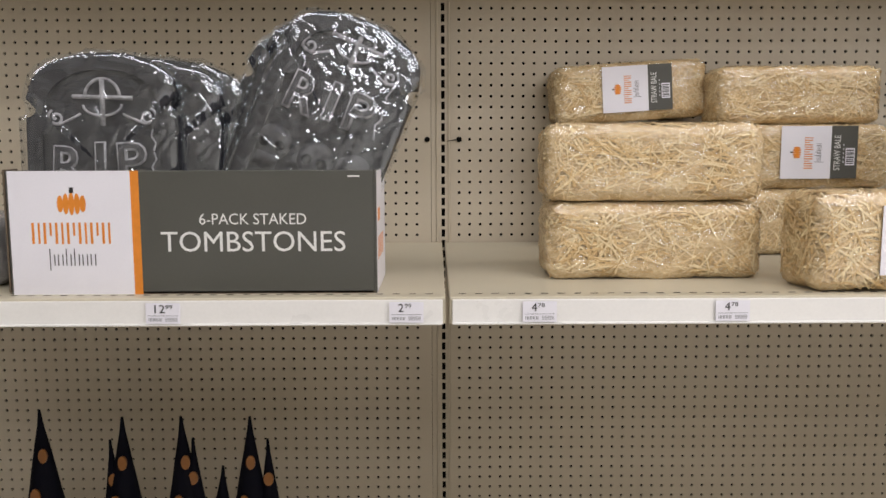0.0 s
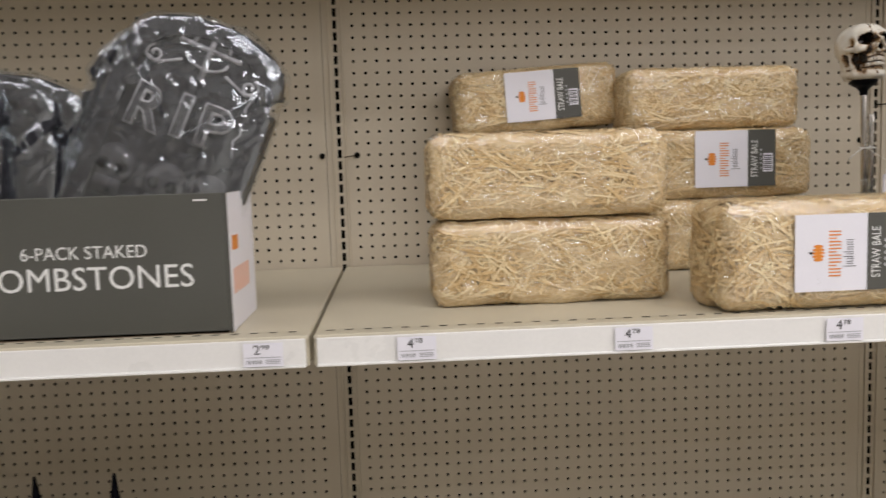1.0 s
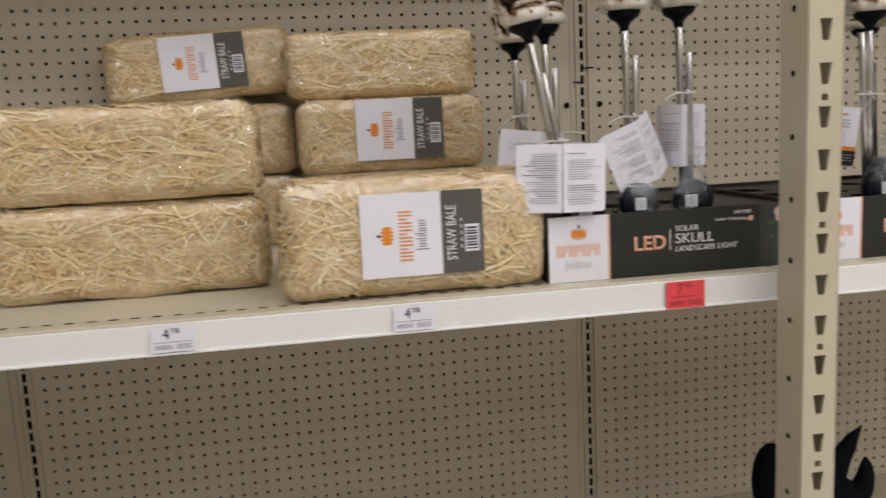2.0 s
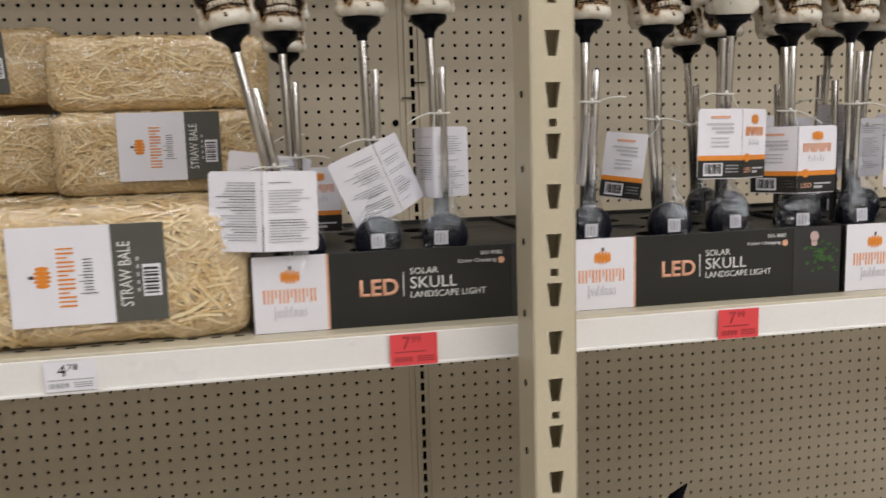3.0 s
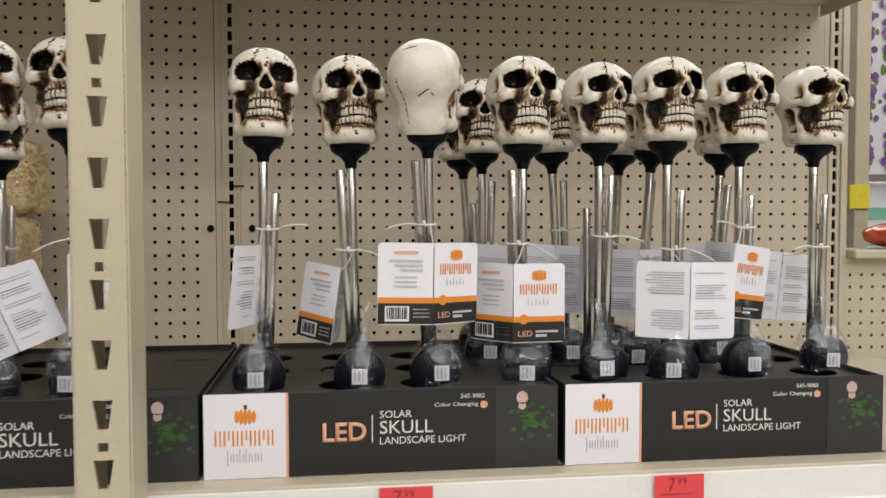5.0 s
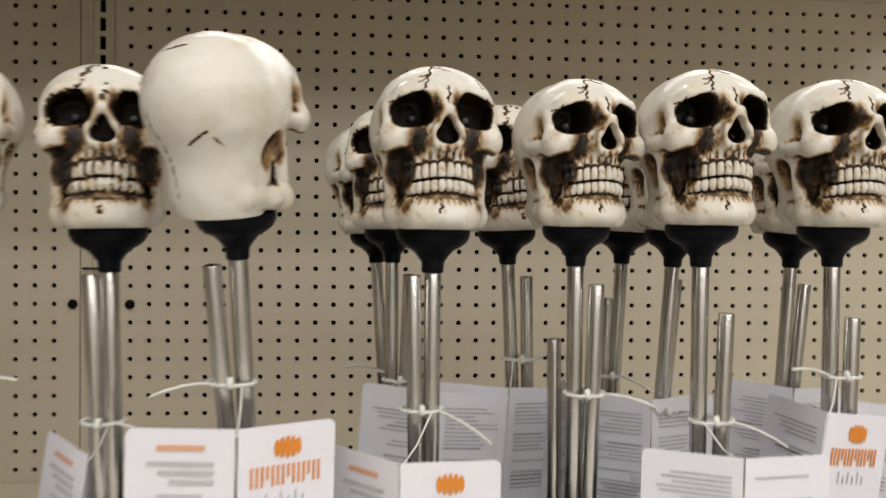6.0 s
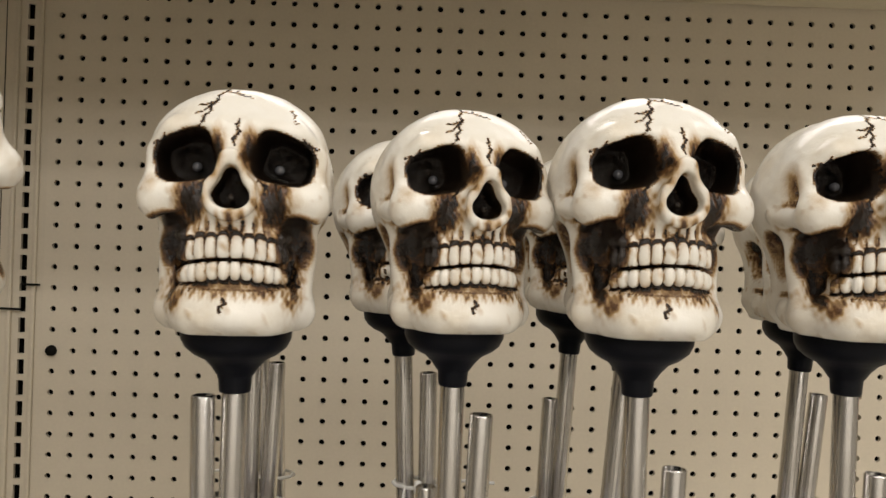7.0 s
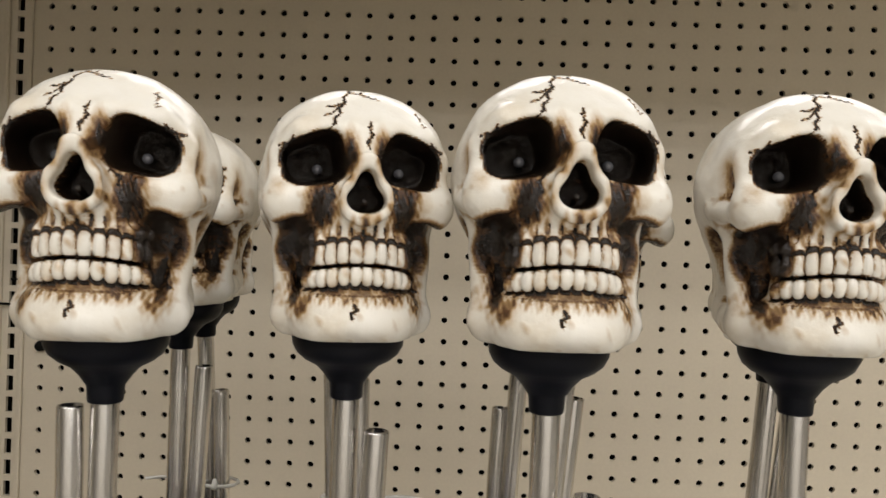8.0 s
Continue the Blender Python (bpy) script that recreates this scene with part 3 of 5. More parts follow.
def straws(L, D, H, seed, count):
    """Loose stalks pressed against the faces of a bale."""
    rnd = random.Random(seed)
    v, f = [], []
    hx, hy, hz = L / 2, D / 2, H / 2
    areas = [("front", L * H), ("top", L * D), ("left", D * H), ("right", D * H), ("back", L * H * 0.15)]
    total = sum(a for _, a in areas)
    for _ in range(count):
        pick, face = rnd.random() * total, "front"
        for nme, a in areas:
            pick -= a
            if pick <= 0:
                face = nme
                break
        ln, wd = rnd.uniform(0.018, 0.068), rnd.uniform(0.0013, 0.0032)
        ang = rnd.gauss(0, 0.9)
        u, w = rnd.uniform(-1, 1), rnd.uniform(-1, 1)
        lift = rnd.uniform(-0.0015, 0.0028)
        bow = rnd.uniform(-0.004, 0.004)
        pts = []
        for s in (-0.5, 0.0, 0.5):
            a = s * ln * math.cos(ang) - (bow if s == 0 else 0) * math.sin(ang)
            b = s * ln * math.sin(ang) + (bow if s == 0 else 0) * math.cos(ang)
            pts.append((a, b, lift + (0.0012 if s == 0 else -0.0008)))
        px, py = -math.sin(ang) * wd / 2, math.cos(ang) * wd / 2
        q = len(v)
        for a, b, c in pts:
            for s in (-1, 1):
                A, B = a + s * px, b + s * py
                if face in ("front", "back"):
                    X, Z = u * (hx - 0.012) + A, hz + w * (hz - 0.010) + B
                    X, Z = max(-hx + 0.004, min(hx - 0.004, X)), max(0.003, min(H - 0.004, Z))
                    e = max(0, abs(X) - (hx - 0.022), abs(Z - hz) - (hz - 0.022))
                    Y = -(hy + c - e * e / 0.030)
                    v.append((X, Y if face == "front" else -Y, Z))
                elif face == "top":
                    X, Y = u * (hx - 0.012) + A, w * (hy - 0.010) + B
                    X, Y = max(-hx + 0.004, min(hx - 0.004, X)), max(-hy + 0.004, min(hy - 0.004, Y))
                    e = max(0, abs(X) - (hx - 0.022), abs(Y) - (hy - 0.022))
                    v.append((X, Y, H + c - e * e / 0.030))
                else:
                    Y, Z = u * (hy - 0.012) + A, hz + w * (hz - 0.010) + B
                    Y, Z = max(-hy + 0.004, min(hy - 0.004, Y)), max(0.003, min(H - 0.004, Z))
                    e = max(0, abs(Y) - (hy - 0.022), abs(Z - hz) - (hz - 0.022))
                    X = hx + c - e * e / 0.030
                    v.append((-X if face == "left" else X, Y, Z))
        f += [(q, q + 1, q + 3, q + 2), (q + 2, q + 3, q + 5, q + 4)]
    return v, f


BL, BD, BH = 0.352, 0.130, 0.134
CORES, STALKS, WRAPS = [], [], []
for s in range(3):
    bm = bale_shape(BL - 0.004, BD - 0.004, BH - 0.004, s + 1)
    me = bpy.data.meshes.new("packed_core")
    bm.to_mesh(me)
    bm.free()
    me.materials.append(CORE)
    me.polygons.foreach_set("use_smooth", [True] * len(me.polygons))
    CORES.append(me)
    STALKS.append(to_mesh("stalks", *straws(BL - 0.003, BD - 0.003, BH - 0.003, s + 11, 2700), STRAW))
    bm = bale_shape(BL + 0.001, BD + 0.002, BH + 0.001, s + 1, 22)
    me = bpy.data.meshes.new("shrink_wrap")
    bm.to_mesh(me)
    bm.free()
    me.materials.append(WRAP)
    me.polygons.foreach_set("use_smooth", [True] * len(me.polygons))
    WRAPS.append(me)


def bale_label(parent, x0, w, z0, h, y):
    card = part("label_card", box_bm(x0, x0 + w, y - 0.0008, y, z0, z0 + h), PAPER, parent, "white and dark grey paper label")
    d0 = x0 + w * 0.655
    v, f = rects([(d0, x0 + w, z0, z0 + h)], y - 0.0009)
    hang("dark_band", to_mesh("dark_band", v, f, GREYCARD), card)
    brand(card, x0 + w * 0.36, z0 + h * 0.50, h * 0.62, y - 0.0010, 90)
    lettering("inscription", "STRAW BALE", h * 0.66, w * 0.082, d0 + w * 0.12, y - 0.0014, z0 + h * 0.16, WHITEINK, card, 90)
    v, f = rects([(d0 + w * 0.19, d0 + w * 0.31, z0 + h * 0.25, z0 + h * 0.58)], y - 0.0013)
    hang("barcode_patch", to_mesh("barcode_patch", v, f, PAPER), card)
    v, f = rects([(d0 + w * 0.20, d0 + w * 0.295, z0 + h * (0.28 + 0.035 * j), z0 + h * (0.295 + 0.035 * j + 0.008 * (j % 2))) for j in range(8)], y - 0.0017)
    hang("barcode", to_mesh("barcode", v, f, BLACKINK), card)["kind"] = "stuff"
    v, f = rects([(d0 + w * (0.155 + 0.0 * j), d0 + w * 0.17, z0 + h * (0.30 + 0.08 * j), z0 + h * (0.34 + 0.08 * j)) for j in range(5)], y - 0.0013)
    hang("fine_print", to_mesh("fine_print", v, f, PALEINK), card)


def straw_bale(x, y_front, z, kind, yaw=0.0, roll=0.0, label=None, sx=1.0, sz=1.0, flip=False, note="straw bale in clear shrink wrap"):
    """x: left end, y_front: front face."""
    L = BL * sx
    m = Matrix.Translation((x + L / 2, y_front + BD / 2, z)) @ Matrix.Rotation(radians(yaw), 4, "Z") @ Matrix.Rotation(radians(roll), 4, "Y")
    ob = thing("straw_bale", m, note, "straw bale", "wrapped straw bales on the shelf")
    sc = Matrix.Diagonal((-sx if flip else sx, 1, sz, 1))
    hang("packed_core", CORES[kind], ob, "", sc)
    hang("straw", STALKS[kind], ob, "loose straw stalks", sc)["kind"] = "stuff"
    w = hang("shrink_wrap", WRAPS[kind], ob, "clear glossy shrink wrap", sc)
    w.visible_shadow = False
    if label:
        lx, lw, lz, lh = label
        bale_label(ob, lx, lw, lz, lh, -BD / 2 - 0.004)
    return ob


GOLD = "golden straw bale in clear shrink wrap"
straw_bale(0.170, -0.603, DECK_Z, 0, 0.5, 0, None, 1.045, 0.985, False, GOLD + " on the shelf deck")
straw_bale(0.167, -0.605, DECK_Z + 0.133, 1, -0.8, 0, None, 1.045, 0.985, False, GOLD + " lying on another bale")
straw_bale(0.555, -0.742, DECK_Z, 2, 1.0, 0, (-0.072, 0.157, 0.028, 0.106), 0.985, 1.16, False, GOLD + " with a paper label")
# the rows against the board
straw_bale(0.235, -0.142, DECK_Z, 1, 0, 0, None, 1.0, 1.02, True)
straw_bale(0.235, -0.142, DECK_Z + 0.137, 2, 0, 0, None, 1.0, 1.02, True)
straw_bale(0.600, -0.290, DECK_Z, 0, 0, 0, None, 0.97, 1.02, True)
straw_bale(0.592, -0.272, DECK_Z + 0.137, 1, 0, 0, (-0.068, 0.158, 0.022, 0.108), 0.97, 1.0, False, "straw bale with a paper label in clear shrink wrap")
straw_bale(0.580, -0.222, DECK_Z + 0.272, 2, 0, 0, None, 1.0, 0.93, True, "straw bale on top of a labelled bale")
straw_bale(0.250, -0.136, DECK_Z + 0.284, 0, 1.5, -3.5, (-0.068, 0.155, 0.020, 0.100), 0.97, 0.97, False, "tilted straw bale with a paper label on a stack")

# ---- tombstone carton ----


def carton(x0, x1, y0, y1, z0, z1):
    ob = thing("display_carton", Matrix.Translation((x0, y0, z0)), "open grey and white printed carton of foam tombstones", "box")
    w, d, h, t = x1 - x0, y1 - y0, z1 - z0, 0.004
    front = part("front_panel", box_bm(0, w, 0, t, 0, h, 0.0012, 1), GREYCARD, ob, "grey and white printed front panel")
    v, f = rects([(0.0, w * 0.335, 0.0, h)], -0.0002)
    hang("white_area", to_mesh("white_area", v, f, PAPER), front)
    v, f = rects([(w * 0.335, w * 0.358, 0.0, h)], -0.0004)
    hang("orange_band", to_mesh("orange_band", v, f, ORANGE), front)
    brand(front, w * 0.172, h * 0.50, w * 0.225, -0.0006)
    lettering("inscription", "6-PACK STAKED", w * 0.294, h * 0.090, w * 0.520, -0.0004, h * 0.565, WHITEINK, front)
    lettering("inscription", "TOMBSTONES", w * 0.508, h * 0.165, w * 0.413, -0.0004, h * 0.345, WHITEINK, front)
    v, f = rects([(w * 0.93, w * 0.962, h * 0.945, h * 0.957)], -0.0004)
    hang("item_bar", to_mesh("item_bar", v, f, WHITEINK), front)
    part("back_panel", box_bm(0, w, d - t, d, 0, h, 0.0012, 1), GREYCARD, ob)
    part("bottom_panel", box_bm(0, w, 0, d, 0, t), KRAFT, ob)
    left = part("side_panel", box_bm(-0.004, 0, 0.001, d, 0, h, 0.001, 1), GREYCARD, ob)
    flap = box_bm(-0.003, 0, 0.0, 0.085, 0.0, h, 0.0008, 1)
    part("side_flap", flap, KRAFT, ob, "brown inner side flap", Matrix.Translation((-0.006, 0.004, 0.002)) @ Matrix.Rotation(radians(14), 4, "Z"))
    right = part("side_panel", box_bm(w, w + 0.004, 0.001, d, 0, h, 0.001, 1), GREYCARD, ob)
    vv, ff = rects([(0.0, d - 0.004, 0.001, h - 0.001)])
    turn = Matrix.Translation((w + 0.0044, 0.002, 0)) @ Matrix.Rotation(radians(90), 4, "Z")
    hang("white_area", to_mesh("white_area", vv, ff, PAPER), right, "", turn)
    side = new("side_mark", to_mesh("side_mark", *rects([(0.02, 0.06, 0.11, 0.13)], -0.0003), ORANGE))
    side.parent, side.matrix_basis = right, turn
    vv, ff = rects([(0.02 + 0.02 * k, 0.033 + 0.02 * k, 0.05, 0.085) for k in range(6)], -0.0003)
    hang("brand_mark", to_mesh("brand_mark", vv, ff, PEACH), right, "", turn)["kind"] = "stuff"
    return ob


carton(-0.668, -0.112, -0.722, -0.530, DECK_Z, 1.465)


def stone_outline(hw, h, grow=0.0):
    """Half-round headed slab with notched shoulders."""
    pts = [(-hw - grow, 0.0)]
    sh = h - 0.072
    pts.append((-hw - grow, sh - 0.035))
    for k in range(7):
        a = radians(-90 + 180 * k / 6)
        pts.append((-hw - grow + (0.013 if not grow else 0.006) * math.cos(a) * 1.2, sh - 0.016 + 0.016 * math.sin(a)))
    for k in range(1, 24):
        u = -1 + 2 * k / 24
        pts.append((u * (hw + grow), sh + grow + (h - sh) * math.sqrt(max(0, 1 - (abs(u) ** 2.3)))))
    left = pts[1:9]
    pts += [(-a, b) for a, b in reversed(left)]
    pts.append((hw + grow, 0.0))
    return pts


def slab(pts, y0, y1, bevel, material, name, parent, label=""):
    bm = bmesh.new()
    vs = [bm.verts.new((a, y0, b)) for a, b in pts]
    face = bm.faces.new(vs)
    got = bmesh.ops.extrude_face_region(bm, geom=[face])
    for v in got["geom"]:
        if isinstance(v, bmesh.types.BMVert):
            v.co.y = y1
    bmesh.ops.recalc_face_normals(bm, faces=bm.faces[:])
    if bevel:
        edges = [e for e in bm.edges if abs(e.verts[0].co.y - y0) < 1e-6 and abs(e.verts[1].co.y - y0) < 1e-6]
        bmesh.ops.bevel(bm, geom=edges, offset=bevel, segments=2, affect="EDGES")
    return part(name, bm, material, parent, label)


def curl(cx, cz, r, turns, y, start, flip, rad=0.0022):
    """A raised spiral scroll."""
    pts = []
    n = 16
    for k in range(n):
        a = start + turns * 2 * math.pi * k / (n - 1)
        rr = r * (1 - 0.75 * k / (n - 1))
        pts.append((cx + flip * rr * math.cos(a), y, cz + rr * math.sin(a)))
    return chain(pts, rad)


def chain(pts, rad, seg=6):
    """A bent round wire swept through the points."""
    pts = [Vector(p) for p in pts]
    v, f = [], []
    side = None
    for k, p in enumerate(pts):
        t = (pts[min(k + 1, len(pts) - 1)] - pts[max(k - 1, 0)]).normalized()
        side = (side or (Vector((0, 0, 1)) if abs(t.z) < 0.9 else Vector((1, 0, 0))))
        u = (side - t * side.dot(t)).normalized()
        w = t.cross(u)
        side = u
        for s in range(seg):
            a = 2 * math.pi * s / seg
            v.append(tuple(p + rad * (math.cos(a) * u + math.sin(a) * w)))
    for k in range(len(pts) - 1):
        for s in range(seg):
            a, b = k * seg + s, k * seg + (s + 1) % seg
            f.append((a, b, b + seg, a + seg))
    f += [tuple(range(seg))[::-1], tuple(range((len(pts) - 1) * seg, len(pts) * seg))]
    return v, f


def tombstone(m, lean_text, note, dressed=True):
    hw, h = 0.120, 0.372
    ob = thing("tombstone", m, note, "tombstone", "wrapped foam tombstones in the carton")
    slab(stone_outline(hw, h), 0.0, 0.030, 0.005, TOMB, "slab", ob, "grey drybrushed foam slab")
    # raised border
    outer, inner = stone_outline(hw - 0.004, h - 0.004), stone_outline(hw - 0.028, h - 0.030)
    n = len(outer)
    v = [(a, -0.006, b) for a, b in outer] + [(a, -0.006, b) for a, b in inner] + [(a, 0.001, b) for a, b in outer] + [(a, 0.001, b) for a, b in inner]
    f = []
    for k in range(n - 1):
        f += [(k, k + 1, n + k + 1, n + k), (k, 2 * n + k, 2 * n + k + 1, k + 1), (n + k, n + k + 1, 3 * n + k + 1, 3 * n + k)]
    hang("border", to_mesh("border", v, f, TOMB), ob, "raised weathered border")
    if dressed:
        z = lean_text
        for ch, w, x0, dz, turn in (("R", 0.050, -0.079, -0.004, -3), ("I", 0.017, -0.013, 0.0, 0), ("P", 0.046, 0.023, -0.002, 2)):
            lettering("letter", ch, w, 0.066, x0, -0.001, z + dz, TOMBHI, ob, turn, 0.006, "", 0.035)
            lettering("letter_face", ch, w - 0.0045, 0.0615, x0 + 0.0022, -0.0073, z + dz + 0.0022, TOMBMID, ob, turn, 0.0006)
        orn = join([tube_between((0, -0.002, z + 0.092), (0, -0.002, z + 0.166), 0.004, 8), tube_between((-0.046, -0.002, z + 0.140), (0.047, -0.002, z + 0.136), 0.0035, 8),
                    chain([(0.027 * math.cos(a), -0.002, z + 0.140 + 0.028 * math.sin(a)) for a in (radians(20 * k) for k in range(10))], 0.0026),
                    chain([(0.030 * math.cos(a), -0.002, z + 0.126 - 0.018 * math.sin(a)) for a in (radians(20 * k) for k in range(10))], 0.0022),
                    curl(-0.072, z + 0.106, 0.014, 1.3, -0.002, 2.0, 1), curl(0.070, z + 0.106, 0.014, 1.3, -0.002, 2.0, -1),
                    chain([(-0.086, -0.002, z + 0.102), (-0.068, -0.002, z + 0.095), (-0.048, -0.002, z + 0.104), (-0.034, -0.002, z + 0.112)], 0.0022),
                    chain([(0.084, -0.002, z + 0.102), (0.066, -0.002, z + 0.094), (0.048, -0.002, z + 0.102), (0.032, -0.002, z + 0.110)], 0.0022)])
        hang("ornament", to_mesh("ornament", *orn, TOMBHI, True), ob, "raised cross and scroll ornament")
        cracks = join([chain([(0.078 + 0.004 * math.sin(k * 2.1 + j), -0.001, z + 0.05 + 0.012 * k - 0.05 * j) for k in range(5)], 0.0015) for j in range(2)])
        hang("crack", to_mesh("crack", *cracks, TOMBHI), ob)
        # moulded skull row in the foot of the slab
        for cx, zz in ((-0.068, z - 0.075), (0.006, z - 0.078), (0.070, z - 0.074)):
            bm = bmesh.new()
            bmesh.ops.create_uvsphere(bm, u_segments=16, v_segments=10, radius=1, matrix=Matrix.Translation((cx, 0.0, zz + 0.01)) @ Matrix.Diagonal((0.030, 0.011, 0.031, 1)))
            bmesh.ops.create_cube(bm, size=1, matrix=Matrix.Translation((cx, -0.001, zz - 0.024)) @ Matrix.Diagonal((0.036, 0.016, 0.026, 1)))
            part("relief", bm, TOMBMID, ob, "moulded relief on the slab", None, True)
            bm = bmesh.new()
            for s in (-1, 1):
                bmesh.ops.create_uvsphere(bm, u_segments=10, v_segments=6, radius=1, matrix=Matrix.Translation((cx + s * 0.013, -0.009, zz + 0.006)) @ Matrix.Diagonal((0.009, 0.005, 0.009, 1)))
            part("relief_hollow", bm, BLACKFELT, ob, "", None, True)
    # loose clear bag
    bag = bmesh.new()
    op = stone_outline(hw, h, 0.006)
    n, rings = len(op), []
    front = [(-0.0150, 0.06 + 0.84 * k / 15) for k in range(16)]
    seq = front + [(-0.0125, 0.935), (-0.006, 0.965), (0.004, 0.99), (0.016, 1.0), (0.030, 0.985), (0.040, 0.9)]
    cz = h * 0.5
    for y, s in seq:
        ring = []
        for a, b in op:
            p = Vector((a * s, y, cz + (b - cz) * s))
            q = p * 30 + Vector((m.translation.x * 50, 3, 7))
            fold = (1 - abs(noise.noise(q * 0.8)) * 2.2) * 0.0018 + abs(noise.noise(q * 2.1)) * 0.0014
            if s > 0.9:
                crease = noise.noise(q) * 0.008 + abs(noise.noise(q * 2.3)) * 0.006
                p += Vector((a, 0, b - cz)).normalized() * crease
            p.y -= max(0.0, fold) if s < 0.95 else 0.5 * fold
            p.z = max(p.z, 0.004)
            ring.append(bag.verts.new(p))
        rings.append(ring)
    for r0, r1 in zip(rings, rings[1:]):
        for k in range(n):
            bag.faces.new((r0[k], r0[(k + 1) % n], r1[(k + 1) % n], r1[k]))
    mid = bag.verts.new((0, -0.0165, cz))
    for k in range(n):
        bag.faces.new((mid, rings[0][(k + 1) % n], rings[0][k]))
    bmesh.ops.recalc_face_normals(bag, faces=bag.faces[:])
    b = part("clear_bag", bag, STONEBAG, ob, "loose shiny clear plastic bag", None, True)
    b.visible_shadow = False
    return ob


def lean(x, y, z, roll, back, yaw=0):
    return Matrix.Translation((x, y, z)) @ Matrix.Rotation(radians(yaw), 4, "Z") @ Matrix.Rotation(radians(roll), 4, "Y") @ Matrix.Rotation(radians(-back), 4, "X")


GREYSTONE = "grey foam tombstone in a shiny clear bag"
tombstone(lean(-0.545, -0.665, DECK_Z + 0.010, -1.0, 7, 6), 0.160, GREYSTONE + " standing upright")
tombstone(lean(-0.500, -0.634, DECK_Z + 0.006, 3.0, 8, 8), 0.160, GREYSTONE + " behind another", False)
tombstone(lean(-0.475, -0.604, DECK_Z + 0.006, 5.0, 8, 8), 0.160, GREYSTONE + " at the back", False)
tombstone(lean(-0.266, -0.640, DECK_Z + 0.094, 22.5, 9, 2), 0.190, GREYSTONE + " leaning over")
tombstone(lean(-0.285, -0.606, DECK_Z + 0.080, 19.0, 9, 2), 0.190, GREYSTONE + " leaning behind another", False)
tombstone(lean(-0.305, -0.578, DECK_Z + 0.060, 16.0, 9, 2), 0.190, GREYSTONE + " leaning at the back", False)


def grey_bundle(x, y, z):
    """Grey plastic-wrapped goods at the end of the carton."""
    bm = bale_shape(0.26, 0.22, 0.115, 9, 14)
    ob = tagged(part("wrapped_bundle", bm, surface("grey_plastic_pack", (0.36, 0.36, 0.37), 0.25, 0.15, 12, 80, 0.2, coat=0.6), None, "", Matrix.Translation((x, y, z)), True), "smooth grey plastic-wrapped bundle beside the carton", "package")
    return ob


grey_bundle(-0.852, -0.56, DECK_Z)

# ---- goods on the shelf below ----


def spire(x, y, top, twin=None, small=1.0):
    """Black glittering pointed tower with amber windows."""
    h = top - LOW_Z
    ob = thing("spire_decoration", Matrix.Translation((x, y, LOW_Z)), "black glittery pointed tower decoration with amber windows", "decoration", "black pointed towers on the lower shelf")

    def cone(cx, hh, base, name):
        rnd = random.Random(int(1000 * (cx + hh)))
        prof, bend = [], rnd.uniform(-0.004, 0.004)
        for k in range(15):
            u = k / 14
            prof.append((max(0.0022, base * (1 - u) ** 0.96 + 0.002 * rnd.uniform(-1, 1) * (1 - u)), hh * u))
        v, f = lathe(prof, 14)
        v = [(a + cx + bend * (c / hh) ** 2 * 3, b, c) for a, b, c in v]
        return hang(name, to_mesh(name, v, f, BLACKFELT, True), ob)

    def window(cx, zz, rr, w, hgt):
        v, f = ellipse(cx, zz, w, hgt, -rr, 0.004, 12)
        hang("amber_window", to_mesh("amber_window", v, f, AMBER), ob)

    slope = 0.177 * small
    cone(0, h, slope * h, "tower")
    for dz, dx, s in ((0.085, 0.006, 1.0), (0.16, -0.006, 1.1)):
        window(dx, h - dz, slope * dz + 0.001, 0.0085 * s, 0.014 * s)
    if twin:
        dx, dh = twin
        cone(dx, h - dh, slope * 0.8 * (h - dh), "side_tower")
        window(dx, h - dh - 0.075, slope * 0.8 * 0.075 + 0.001, 0.0095, 0.013)
    return ob


for x, top, twin in ((-0.872, 0.90, None), (-0.772, 1.005, None), (-0.622, 0.990, (-0.014, 0.045)), (-0.502, 0.991, (0.018, 0.043)), (-0.438, 0.892, None), (-0.378, 0.990, (0.038, 0.045))):
    spire(x, -0.45, top, twin)


def horned_figure(x, y):
    """Black felt figure with a round body and curved pointed tips."""
    bm = bmesh.new()
    bmesh.ops.create_uvsphere(bm, u_segments=20, v_segments=14, radius=1, matrix=Matrix.Translation((0.055, 0, 0.13)) @ Matrix.Diagonal((0.105, 0.065, 0.13, 1)))
    bmesh.ops.create_uvsphere(bm, u_segments=16, v_segments=10, radius=1, matrix=Matrix.Translation((-0.045, 0, 0.25)) @ Matrix.Diagonal((0.035, 0.035, 0.075, 1)))

    def horn(pts, r0):
        v, f = [], []
        n, seg = len(pts), 8
        for k, (a, c) in enumerate(pts):
            r = r0 * (1 - k / (n - 1)) ** 0.8 + 0.002
            for s in range(seg):
                t = 2 * math.pi * s / seg
                v.append(bm.verts.new((a + r * math.cos(t), r * 0.7 * math.sin(t), c)))
        for k in range(n - 1):
            for s in range(seg):
                bm.faces.new((v[k * seg + s], v[k * seg + (s + 1) % seg], v[(k + 1) * seg + (s + 1) % seg], v[(k + 1) * seg + s]))

    horn([(0.06, 0.14), (0.062, 0.20), (0.075, 0.245), (0.090, 0.275), (0.108, 0.30), (0.122, 0.322), (0.138, 0.338)], 0.042)
    horn([(0.11, 0.15), (0.128, 0.19), (0.142, 0.215), (0.150, 0.24), (0.150, 0.262), (0.148, 0.276)], 0.034)
    ob = part("horned_figure", bm, BLACKFELT, None, "", Matrix.Translation((x, y, LOW_Z)), True)
    tagged(ob, "black felt figure with curved pointed tips on the lower shelf", "decoration")


